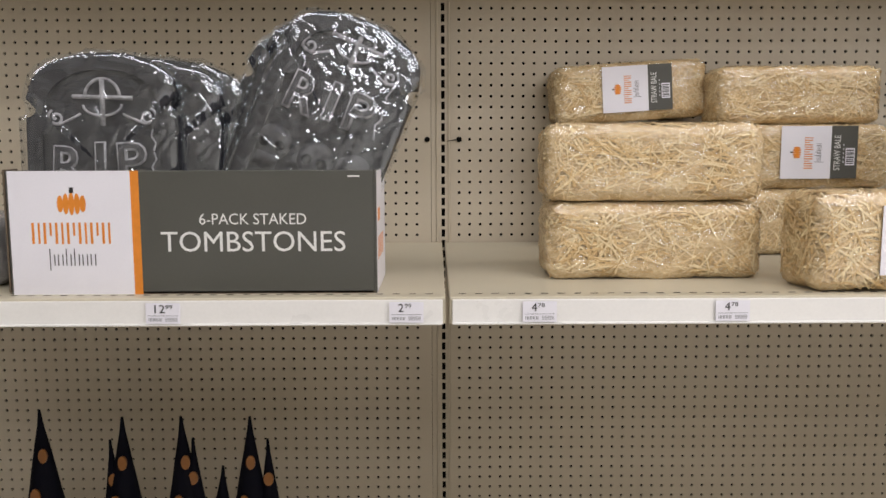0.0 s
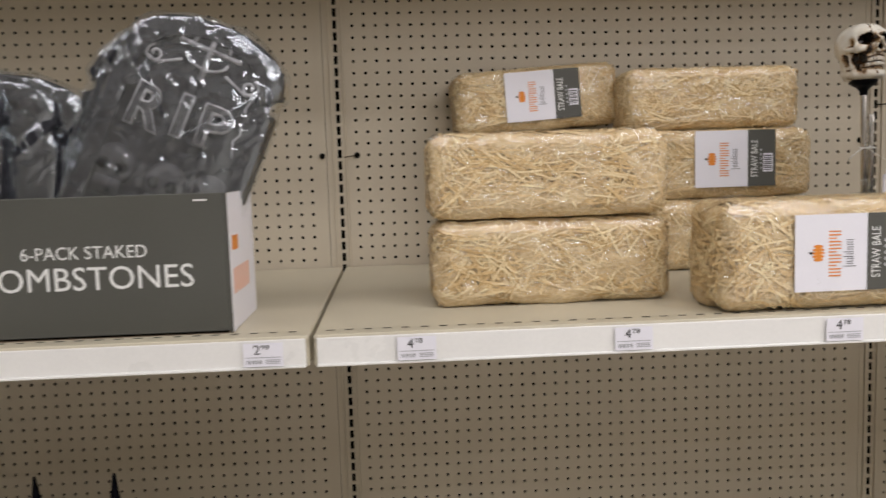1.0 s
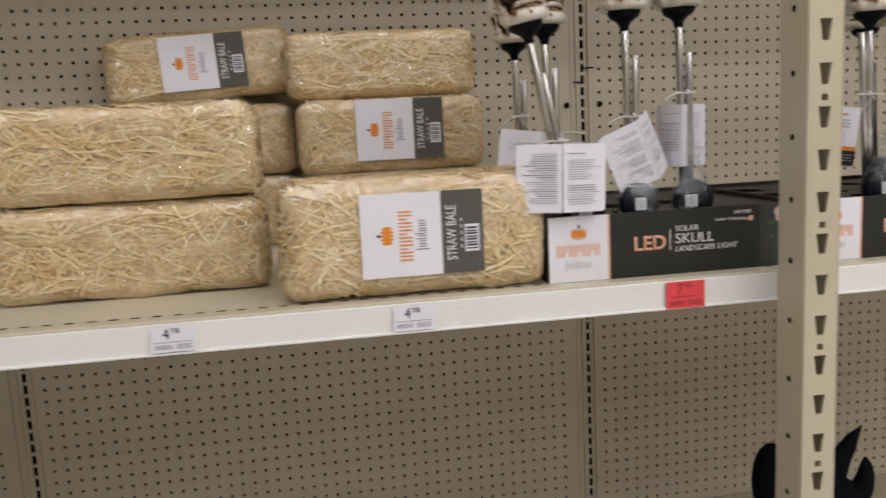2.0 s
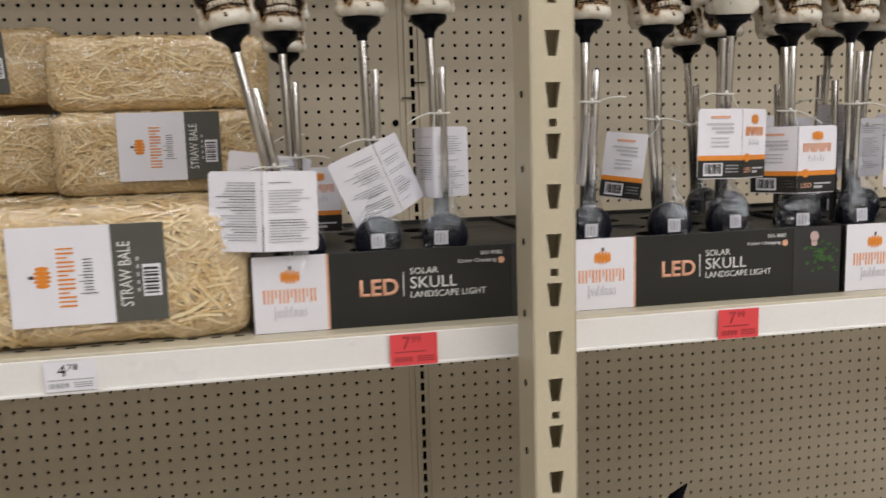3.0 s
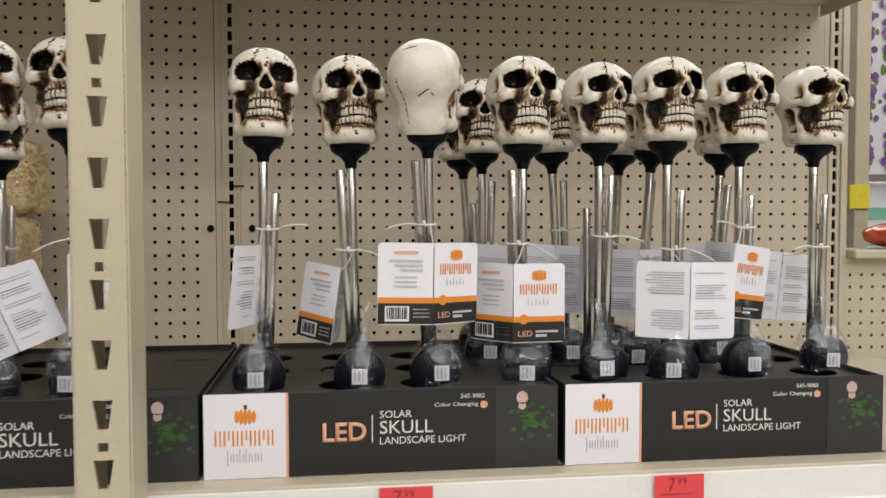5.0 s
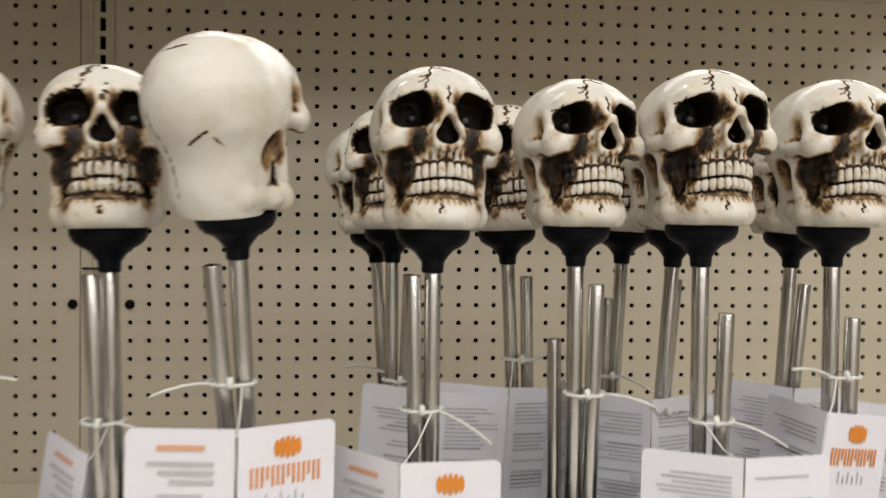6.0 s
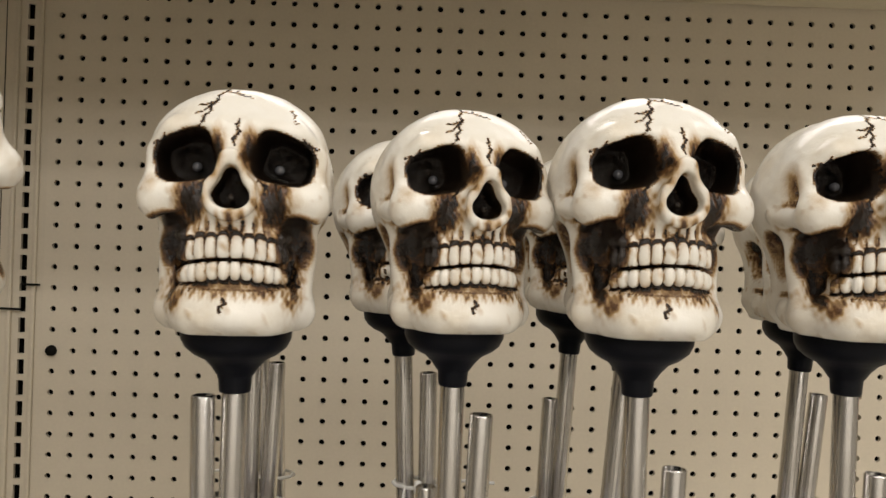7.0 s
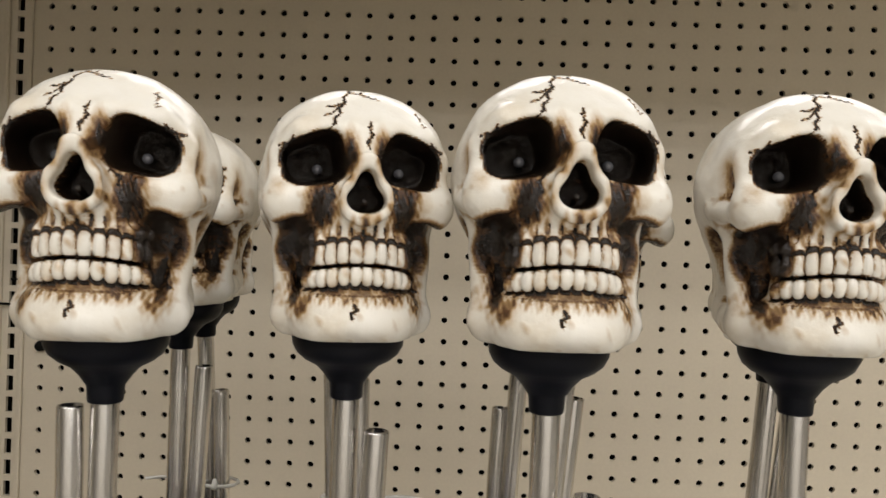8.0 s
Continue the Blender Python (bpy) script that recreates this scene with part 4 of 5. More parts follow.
horned_figure(1.450, -0.45)

# ---- skull lights ----


def skull_mesh(step, name):
    """Cast skull, base at z = 0, face to -y, about 10 cm tall. Built as one blended solid (centimetres) and skinned on a grid."""
    gx = np.arange(-4.6, 4.6 + step, step, dtype=np.float32)
    gy = np.arange(-5.8, 5.8 + step, step, dtype=np.float32)
    gz = np.arange(-0.4, 10.8 + step, step, dtype=np.float32)
    X, Y, Z = np.meshgrid(gx, gy, gz, indexing="ij")
    A = np.abs(X)

    def ell(cx, cy, cz, rx, ry, rz, x=None):
        x = A if x is None else x
        a, b, c = (x - cx) / rx, (Y - cy) / ry, (Z - cz) / rz
        k0 = np.sqrt(a * a + b * b + c * c)
        k1 = np.sqrt((a / rx) ** 2 + (b / ry) ** 2 + (c / rz) ** 2) + 1e-6
        return k0 * (k0 - 1) / k1

    def cap(p, q, r0, r1=None, x=None):
        x = A if x is None else x
        r1 = r0 if r1 is None else r1
        d = [q[k] - p[k] for k in range(3)]
        dd = sum(k * k for k in d)
        t = np.clip(((x - p[0]) * d[0] + (Y - p[1]) * d[1] + (Z - p[2]) * d[2]) / dd, 0, 1)
        return np.sqrt((x - p[0] - t * d[0]) ** 2 + (Y - p[1] - t * d[1]) ** 2 + (Z - p[2] - t * d[2]) ** 2) - (r0 + (r1 - r0) * t)

    def smin(a, b, k):
        h = np.clip(0.5 + 0.5 * (b - a) / k, 0, 1)
        return b * (1 - h) + a * h - k * h * (1 - h)

    def smax(a, b, k):
        return -smin(-a, -b, k)

    # braincase, brow, back of the neck
    f = ell(0, 0.55, 6.42, 4.02, 4.75, 4.02)
    f = smin(f, ell(0, -1.55, 7.70, 3.60, 2.62, 2.50), 0.8)
    f = smin(f, ell(0, 0.9, 2.4, 2.85, 3.0, 4.2), 1.0)
    # temples drawn in
    f = smax(f, -ell(4.42, -1.95, 6.95, 0.80, 0.95, 1.15), 0.5)
    # brow ridge and outer rim of the sockets
    f = smin(f, cap((0.75, -3.88, 8.32), (2.40, -3.18, 8.22), 0.34, 0.32), 0.7)
    f = smin(f, cap((2.40, -3.18, 8.22), (3.20, -2.45, 7.35), 0.32, 0.30), 0.7)
    f = smin(f, cap((3.20, -2.45, 7.35), (3.22, -2.85, 6.0), 0.32, 0.52), 0.4)
    # cheekbones and arches
    f = smin(f, ell(2.88, -2.95, 5.38, 0.98, 0.92, 0.86), 0.5)
    f = smin(f, cap((2.0, -3.65, 5.75), (2.9, -3.2, 5.55), 0.55, 0.7), 0.4)
    f = smin(f, cap((3.35, -2.5, 5.35), (3.62, -0.3, 5.55), 0.46, 0.36), 0.3)
    # nose bridge, maxilla
    f = smin(f, cap((0, -3.9, 8.0), (0, -4.55, 7.15), 0.55, 0.45), 0.35)
    f = smin(f, ell(0, -2.7, 5.2, 1.75, 1.85, 2.3), 0.5)
    f = smin(f, ell(0, -2.55, 3.6, 2.10, 1.88, 1.25), 0.35)
    # jaw: chin bar, body, branch
    f2 = ell(0, -2.30, 1.10, 2.62, 2.05, 1.62)
    f2 = smin(f2, cap((1.35, -3.20, 0.72), (2.55, -1.5, 0.85), 0.80, 0.72), 0.5)
    f2 = smin(f2, cap((2.55, -1.5, 0.85), (2.60, -0.2, 1.0), 0.66, 0.55), 0.5)
    f2 = smin(f2, cap((2.55, -0.3, 1.0), (1.95, 1.7, 1.3), 0.62, 0.9), 0.5)
    f2 = smin(f2, cap((2.68, -1.35, 1.2), (3.05, -0.65, 4.6), 0.54, 0.38), 0.4)
    f2 = smin(f2, cap((0.0, -4.02, 0.72), (0.95, -3.85, 0.66), 0.46, 0.42), 0.35)
    f2 = smin(f2, ell(0, -2.45, 2.5, 1.95, 1.72, 1.1), 0.35)
    f = smin(f, f2, 0.25)
    # rim of the nose opening
    def oval(cx, cz, rx, rz, x):
        k = np.sqrt(((x - cx) / rx) ** 2 + ((Z - cz) / rz) ** 2)
        return (k - 1) * min(rx, rz)
    tri = smin(oval(0.34, 5.60, 0.37, 0.37, A), oval(0.0, 6.00, 0.40, 0.72, A), 0.40)
    rimline = smax(np.abs(tri - 0.18) - 0.21, np.abs(Y + 4.50 + 0.10 * (Z - 6.0)) - 0.72, 0.18)
    f = smin(f, rimline, 0.22)
    # hollows
    ca, sa = math.cos(radians(15)), math.sin(radians(15))
    ex, ez = (A - 1.97) * ca - (Z - 7.16) * sa, (A - 1.97) * sa + (Z - 7.16) * ca
    q = ((np.abs(ex) / 1.27) ** 3.2 + (np.abs(ez) / (1.02 - 0.10 * np.clip(ex, -1, 1))) ** 3.2) ** (1 / 3.0)
    sock2d = (q - 1) * 1.05
    depth = Y + 1.55 + 0.55 * np.clip(q, 0, 1) ** 2 * -1
    socket = smax(sock2d + 0.10 * (Y + 4.0), depth, 0.35)
    f = smax(f, -socket, 0.16)
    nose = smax(tri + 0.05 * (Y + 4.3), Y + 3.35, 0.2)
    f = smax(f, -nose, 0.10)
    f = smin(f, smax(cap((0, -3.6, 5.3), (0, -4.4, 5.55), 0.10, 0.13), Y + 3.2, 0.1), 0.12)
    f = smax(f, -ell(1.30, -4.55, 5.75, 0.40, 0.55, 0.80), 0.25)
    pit = ell(2.62, -2.75, 3.75, 0.80, 1.60, 1.22)
    f = smax(f, -pit, 0.25)
    pit2 = cap((2.35, -2.9, 3.2), (2.62, -2.1, 2.25), 0.42, 0.25)
    f = smax(f, -pit2, 0.2)
    behind = ell(3.35, 0.30, 3.6, 0.80, 0.9, 1.2)
    f = smax(f, -behind, 0.35)
    fossa = ell(1.95, -4.25, 4.85, 0.42, 0.42, 0.55)
    f = smax(f, -fossa, 0.25)

    # teeth: two arcs of rounded crowns
    gap = np.abs(Z - 3.10 + 0.062 * A * A) - 0.028
    def crowns(x, y, z):
        z = z + 0.062 * x * x - 0.04
        best = np.full_like(x, 9.0)
        for row, (zc, hz, ry0) in enumerate(((3.53, 0.47, 4.47), (2.63, 0.40, 4.36))):
            s = 0.0
            for k in range(6):
                w = (0.25, 0.23, 0.24, 0.23, 0.24, 0.25)[k] if row == 0 else (0.215, 0.22, 0.235, 0.235, 0.24, 0.25)[k]
                ang = (s + w) / 2.02
                s += 2 * w
                tx, ty = 2.06 * math.sin(ang), -ry0 + 1.95 * (1 - math.cos(ang))
                hk = hz * (1.0, 0.94, 1.04, 0.96, 0.90, 0.84)[k]
                dx, dy = x - tx, y - ty - 0.10
                u = dx * math.cos(ang) + dy * math.sin(ang)
                d = -dx * math.sin(ang) + dy * math.cos(ang)
                c = (z - zc) / hk
                root = np.clip(c if row == 0 else -c, 0, 1)
                k0 = (np.abs(u / (w * (0.99 - 0.16 * root * root))) ** 3.2 + np.abs(d / 0.27) ** 2.2 + np.abs(c) ** 3.0) ** (1 / 2.7)
                best = np.minimum(best, (k0 - 1) * w * 0.9)
        return best
    teeth = crowns(A, Y, Z)
    band = np.maximum(np.maximum(np.abs(Z - 3.10 + 0.062 * A * A) - 0.86, -(-Y - 2.6)), A - 2.25)
    f = smax(f, -smax(band, -(f + 0.05), 0.05), 0.08)       # set the gums back a little behind the crowns
    f = smin(f, teeth, 0.03)
    f = smax(f, -smax(gap, Y + 2.7, 0.05), 0.05)

    # root furrows above and below the crowns
    for k in range(6):
        ang = (0.48 * k + 0.02) / 2.02
        tx, ty = 2.0 * math.sin(ang), -4.42 + 1.85 * (1 - math.cos(ang))
        f = smin(f, cap((tx * 1.02 + 0.22, ty + 0.26, 4.00), (tx * 0.86 + 0.16, ty + 0.42, 4.95 - 0.12 * k), 0.24, 0.14), 0.16)
        f = smax(f, -cap((tx, ty - 0.04, 4.10), (tx * 0.90, ty + 0.06, 4.95 - 0.12 * (k % 3)), 0.070, 0.045), 0.05)
        f = smax(f, -cap((tx, ty + 0.02, 1.98), (tx, ty + 0.06, 1.55 + 0.12 * (k % 2)), 0.06, 0.03), 0.05)

    # cracks in the crown, brow, cheek and back
    lines3 = []

    def crack(pts, r):
        nonlocal f
        for p, q in zip(pts, pts[1:]):
            dx, dz = q[0] - p[0], q[1] - p[1]
            dd = dx * dx + dz * dz + 1e-9
            t = np.clip(((X - p[0]) * dx + (Z - p[1]) * dz) / dd, 0, 1)
            d2 = np.sqrt((X - p[0] - t * dx) ** 2 + (Z - p[1] - t * dz) ** 2) - r
            d2 = np.where(Y < 0.2, d2, 9.0).astype(np.float32)
            lines3.append(d2)
    crack([(-0.42, 10.40), (-0.55, 10.05), (-0.80, 9.80), (-0.76, 9.55), (-1.02, 9.28), (-0.98, 9.05), (-1.22, 8.80), (-1.20, 8.62), (-1.42, 8.35)], 0.024)
    crack([(-0.55, 10.05), (-0.20, 10.02), (0.12, 9.86), (0.55, 9.76)], 0.010)
    crack([(-0.15, 10.0), (0.02, 10.2), (0.3, 10.3)], 0.008)
    crack([(-0.76, 9.55), (-1.10, 9.38), (-1.45, 9.30)], 0.010)
    crack([(-1.02, 9.28), (-1.35, 8.98), (-1.62, 8.92)], 0.008)
    crack([(2.15, 9.35), (2.32, 9.10), (2.28, 8.90), (2.45, 8.70)], 0.008)
    crack([(0.18, 8.72), (0.10, 8.42), (0.22, 8.15), (0.02, 7.85), (0.10, 7.55)], 0.020)
    crack([(2.75, 8.0), (3.05, 7.80), (3.35, 7.78)], 0.022)
    crack([(-2.75, 8.0), (-2.95, 7.75), (-3.3, 7.7)], 0.020)
    crack([(3.05, 7.80), (3.15, 7.45)], 0.016)
    crack([(-0.25, 1.55), (-0.15, 1.35), (-0.38, 1.2), (-0.3, 1.02)], 0.032)
    crack([(1.0, 6.3), (1.3, 6.05), (1.2, 5.75)], 0.035)
    crack([(-1.0, 6.4), (-1.25, 6.1), (-1.15, 5.7)], 0.032)
    crack([(2.2, 3.0), (2.5, 2.6), (2.35, 2.2), (2.7, 1.9)], 0.022)
    crack([(-2.2, 3.0), (-2.45, 2.6), (-2.35, 2.1), (-2.5, 1.6)], 0.022)
    back = []
    for pts in ([(1.9, 6.2), (1.75, 5.2), (1.3, 4.4), (1.2, 3.4), (1.0, 2.4), (0.9, 1.2)], [(-1.6, 4.9), (-1.0, 4.5), (-0.5, 4.2)], [(-0.4, 9.5), (0.6, 9.35), (1.4, 9.15)], [(-1.8, 4.6), (-2.1, 4.1)]):
        for p, q in zip(pts, pts[1:]):
            dx, dz = q[0] - p[0], q[1] - p[1]
            t = np.clip(((X - p[0]) * dx + (Z - p[1]) * dz) / (dx * dx + dz * dz), 0, 1)
            d2 = np.sqrt((X - p[0] - t * dx) ** 2 + (Z - p[1] - t * dz) ** 2) - 0.010 + 0.02 * np.sin(Z * 9 + X * 5)
            back.append(np.where(Y > 0.2, d2, 9.0).astype(np.float32))
    ln = np.minimum.reduce(lines3 + back)
    f = smax(f, np.minimum(-(ln - 0.0), 0.0) * 1.0 + np.where(ln < 0, f + 0.07, -9.0), 0.02)
    calm = np.where((Y < -2.4) & (Z > 1.7) & (Z < 4.5) & (A < 2.4), 0.12, 1.0)
    f = f + calm * (0.030 * np.sin(2.1 * X + 1.0) * np.sin(1.9 * Y + 0.5) * np.sin(2.3 * Z) + 0.012 * np.sin(5.3 * X + 2 * Z) * np.sin(4.7 * Y) * np.sin(5.9 * Z + X))
    # flat base with a moulding lip
    f = smax(f, -Z + 0.0 * X, 0.10)
    f = f.astype(np.float32)

    # hollowness: how far the solid closes in round a point
    def blur(a, n):
        for ax in range(3):
            acc = np.zeros_like(a)
            for s in range(-n, n + 1):
                acc += np.roll(a, s, axis=ax)
            a = acc / (2 * n + 1)
        return a
    n1 = max(1, int(round(0.30 / step)))
    fc = np.clip(f, -0.6, 0.6)
    cave = (fc - blur(fc, n1))
    n2 = max(1, int(round(0.55 / step)))
    cave2 = (fc - blur(fc, n2))

    # skin the zero level
    s = f < 0
    c = np.zeros(tuple(k - 1 for k in f.shape), dtype=np.int8)
    nx, ny, nz = c.shape
    offs = [(i, j, k) for i in (0, 1) for j in (0, 1) for k in (0, 1)]
    for i, j, k in offs:
        c += s[i:i + nx, j:j + ny, k:k + nz]
    act = np.argwhere((c > 0) & (c < 8))
    idx = -np.ones(c.shape, dtype=np.int64)
    idx[act[:, 0], act[:, 1], act[:, 2]] = np.arange(len(act))
    pos, cnt = np.zeros((len(act), 3)), np.zeros(len(act))
    for a in offs:
        for b in offs:
            if a < b and sum(abs(a[k] - b[k]) for k in range(3)) == 1:
                fa = f[act[:, 0] + a[0], act[:, 1] + a[1], act[:, 2] + a[2]]
                fb = f[act[:, 0] + b[0], act[:, 1] + b[1], act[:, 2] + b[2]]
                cr = (fa < 0) != (fb < 0)
                t = np.where(cr, fa / np.where(cr, fa - fb, 1), 0)
                p = np.array(a) + t[:, None] * (np.array(b) - np.array(a))
                pos += np.where(cr[:, None], p, 0)
                cnt += cr
    pos = pos / cnt[:, None]
    P = (act + pos) * step + np.array([gx[0], gy[0], gz[0]])
    quads = []
    for ax in range(3):
        sl0, sl1 = [slice(None)] * 3, [slice(None)] * 3
        sl0[ax], sl1[ax] = slice(0, -1), slice(1, None)
        ch = np.argwhere(s[tuple(sl0)] != s[tuple(sl1)])
        o1, o2 = (ax + 1) % 3, (ax + 2) % 3
        ok = (ch[:, o1] > 0) & (ch[:, o2] > 0) & (ch[:, o1] < c.shape[o1]) & (ch[:, o2] < c.shape[o2])
        ch = ch[ok]
        ids = []
        for d1, d2 in ((-1, -1), (0, -1), (0, 0), (-1, 0)):
            e = ch.copy()
            e[:, o1] += d1
            e[:, o2] += d2
            ids.append(idx[e[:, 0], e[:, 1], e[:, 2]])
        qd = np.stack(ids, 1)
        inside = s[ch[:, 0], ch[:, 1], ch[:, 2]]
        qd[~inside] = qd[~inside][:, ::-1]
        quads.append(qd)
    Q = np.concatenate(quads)
    Q = Q[(Q >= 0).all(1)]
    # painted wash: caught in hollows, sockets, tooth lines and cracks
    near = tuple(np.clip(np.round((P[:, k] - (gx, gy, gz)[k][0]) / step).astype(int), 0, f.shape[k] - 1) for k in range(3))
    hollow = np.clip((cave[near] - 0.006) / 0.050, 0, 1.4) * 0.66 + np.clip((cave2[near] - 0.012) / 0.08, 0, 1.3) * 0.42
    px, py, pz = P[:, 0], P[:, 1], P[:, 2]
    pa = np.abs(px)
    wash = hollow * np.where((py < -2.8) & (pz > 1.9) & (pz < 4.2) & (pa < 2.2), 0.45, 0.80)
    inside_socket = np.clip((0.05 - sock2d[near]) / 0.10, 0, 1) * (py < -0.9) * np.clip((py + 4.45 + 0.35 * (pa > 2.2) * (pa - 2.2)) / 0.18, 0, 1)
    wash = np.maximum(wash, inside_socket)
    wash = np.maximum(wash, np.clip((0.06 - tri[near]) / 0.06, 0, 1) * (py < -2.6) * np.clip((py + 4.70) / 0.10, 0, 1))
    wash = np.maximum(wash, np.clip(0.80 - pit[near] * 1.9, 0, 0.95) * (py < -0.9))
    wash = np.maximum(wash, np.clip(0.70 - pit2[near] * 3.0, 0, 0.9))
    wash = np.maximum(wash, np.clip(0.42 - behind[near] * 1.4, 0, 0.75))
    wash = np.maximum(wash, np.clip(1.1 - np.abs(gap[near]) / 0.065, 0, 1) * (py < -2.9) * (pa < 2.3))
    tv = crowns(pa, py, pz)
    edge = np.clip((tv - 0.018) / 0.030, 0, 1) * np.clip((0.115 - tv) / 0.03, 0, 1) * (py < -2.75) * (pz > 1.65) * (pz < 4.40) * (pa < 2.35)
    wash = np.maximum(wash, edge)
    wash = wash + 0.16 * np.clip(np.abs(pz - 3.1) / 0.9, 0, 1) * (py < -2.8) * (pz > 1.9) * (pz < 4.3) * (pa < 2.3) * (0.5 + 0.5 * np.sin(px * 5.3 + 1.0))
    muzzle = np.exp(-((pz - 4.55) / 0.45) ** 2) * (pa < 2.2) * (py < -3.0)
    wash = np.maximum(wash, muzzle * 0.40 * (0.15 + 0.85 * np.cos(px * 6.5) ** 4))
    wash = np.maximum(wash, np.clip(1.0 - (ln[near] + 0.004) / 0.042, 0, 1))
    streak = 0.5 + 0.3 * np.sin(px * 15 + 2.2 * np.sin(pz * 3.1 + px)) * np.sin(pz * 4.0 + 1.3) + 0.3 * np.sin(px * 31 + 3.0 * np.sin(pz * 2.3)) * np.sin(pz * 9.0 + 4 * px)
    cheek = np.exp(-((pa - 1.62) / 0.52) ** 2 - ((pz - 5.35) / 0.95) ** 2) * (py < -2.6) * np.clip((pz - 4.1 + 0.5 * (pa - 1.5)) / 0.5, 0, 1)
    wash = np.maximum(wash, cheek * (0.60 + 1.0 * streak))
    wash = np.maximum(wash, np.exp(-((pa - 0.62) / 0.30) ** 2 - ((pz - 7.45) / 0.75) ** 2) * (0.62 + 0.5 * streak) * (py < -3.2))
    temple = np.exp(-((pz - 6.9) / 0.8) ** 2 - ((py + 1.9) / 0.7) ** 2) * (pa > 2.9)
    wash = np.maximum(wash, temple * 0.45)
    low = np.exp(-((pz - 1.75) / 0.30) ** 2) * (pa < 2.1) * (py < -3.0)
    wash = np.maximum(wash, low * 0.45 * streak)
    # grime on the jaw branch, the jaw's lower edge and the cheeks
    side = np.exp(-((pa - 2.45) / 0.35) ** 2 - ((pz - 2.2) / 1.1) ** 2) * (py < -0.8)
    wash = np.maximum(wash, side * (0.25 + 0.75 * streak))
    blot = np.sin(4.3 * px + 2.0 * np.sin(1.7 * pz)) * np.sin(3.7 * pz + 1.9 * py) + 0.5 * np.sin(9.1 * px + 7.0 * pz) * np.sin(8.3 * py)
    wash = wash + np.clip(blot - 0.45, 0, 1) * 0.20 * (pz < 6.6) * (py < 0.0)
    stain = np.sin(2.7 * px + 1.1) * np.sin(2.2 * pz + 0.7 * px) * np.sin(1.9 * py + 2.0)
    wash = wash + np.clip(stain - 0.15, 0, 1) * 0.22 * (pz < 7.0) * (py < 0.5)
    me = to_mesh(name, (P * 0.01).tolist(), Q.tolist(), BONE, True)
    layer = me.attributes.new("wash", "FLOAT", "POINT")
    layer.data.foreach_set("value", np.clip(wash, 0, 1).astype(np.float32))
    return me


FINE = skull_mesh(0.068, "skull")
COARSE = skull_mesh(0.16, "skull")
EYES = to_mesh("led_eye", *lathe([(0.0005, 0.0024), (0.0014, 0.0021), (0.0021, 0.0010), (0.0023, -0.003)], 12), EYE, True)
NECK = to_mesh("collar", *lathe([(0.0048, -0.0250), (0.0062, -0.0250), (0.0066, -0.0243), (0.0070, -0.0185), (0.0080, -0.0172), (0.0098, -0.0145), (0.0130, -0.0112), (0.0174, -0.0090), (0.0208, -0.0062), (0.0226, -0.0026), (0.0229, 0.0004), (0.0224, 0.0022)], 28), COLLAR, True)


def solar_head():
    """Round solar head standing on its edge, with a stepped rim."""
    v, f = lathe([(0.004, 0.0115), (0.0200, 0.0115), (0.0215, 0.0095), (0.0262, 0.0095), (0.0285, 0.0070), (0.0285, -0.006), (0.0255, -0.0105), (0.004, -0.0105)], 30)
    return [(a, -c, b) for a, b, c in v], f


HEAD = to_mesh("solar_head", *solar_head(), SOLAR, True)


def bag_mesh(seed):
    """Crumpled clear bag: wide round the solar head, gathered at the poles."""
    v, f = [], []
    seg = 40
    prof = [(0.0305, -0.030), (0.0330, -0.012), (0.0330, 0.006), (0.0300, 0.022), (0.0220, 0.034), (0.0130, 0.044), (0.0085, 0.056), (0.0110, 0.068), (0.0150, 0.076)]
    for i, (r, z) in enumerate(prof):
        for k in range(seg):
            a = 2 * math.pi * k / seg
            p = Vector((math.cos(a) * 1.4, math.sin(a) * 1.4, z * 55 + seed * 9))
            rr = r * (1 + 0.16 * noise.noise(p) + 0.10 * noise.noise(p * 2.7))
            v.append((rr * math.cos(a), rr * 0.62 * math.sin(a) + 0.010 * max(0, (z - 0.03) / 0.046), z + 0.004 * noise.noise(p * 1.3 + Vector((5, 5, 5)))))
    for i in range(len(prof) - 1):
        for k in range(seg):
            a, b = i * seg + k, i * seg + (k + 1) % seg
            f.append((a, b, b + seg, a + seg))
    return to_mesh("clear_bag", v, f, BAG, True)


BAGS = [bag_mesh(s) for s in range(3)]
STICKER = to_mesh("sticker", *rects([(-0.0085, 0.0085, -0.0085, 0.0085)]), PAPER)
STICKBARS = to_mesh("sticker_print", *rects([(-0.006, -0.004, -0.006, 0.006), (-0.002, 0.001, -0.006, 0.006), (0.003, 0.0045, -0.006, 0.006)], -0.0004), PALEINK)

PW, PH = 0.060, 0.088


def page_outline(side, top_cut=True):
    r, pts = 0.0045, []
    for cx, cz, a0 in ((PW - r, -PH + r, -90), (PW - r, -r, 0)):
        for k in range(5):
            a = radians(a0 + 90 * k / 4)
            pts.append((cx + r * math.cos(a), cz + r * math.sin(a)))
    pts = [(0.0008, -PH), *pts, (0.0008, 0.0)]
    return [(side * a, b) for a, b in pts]


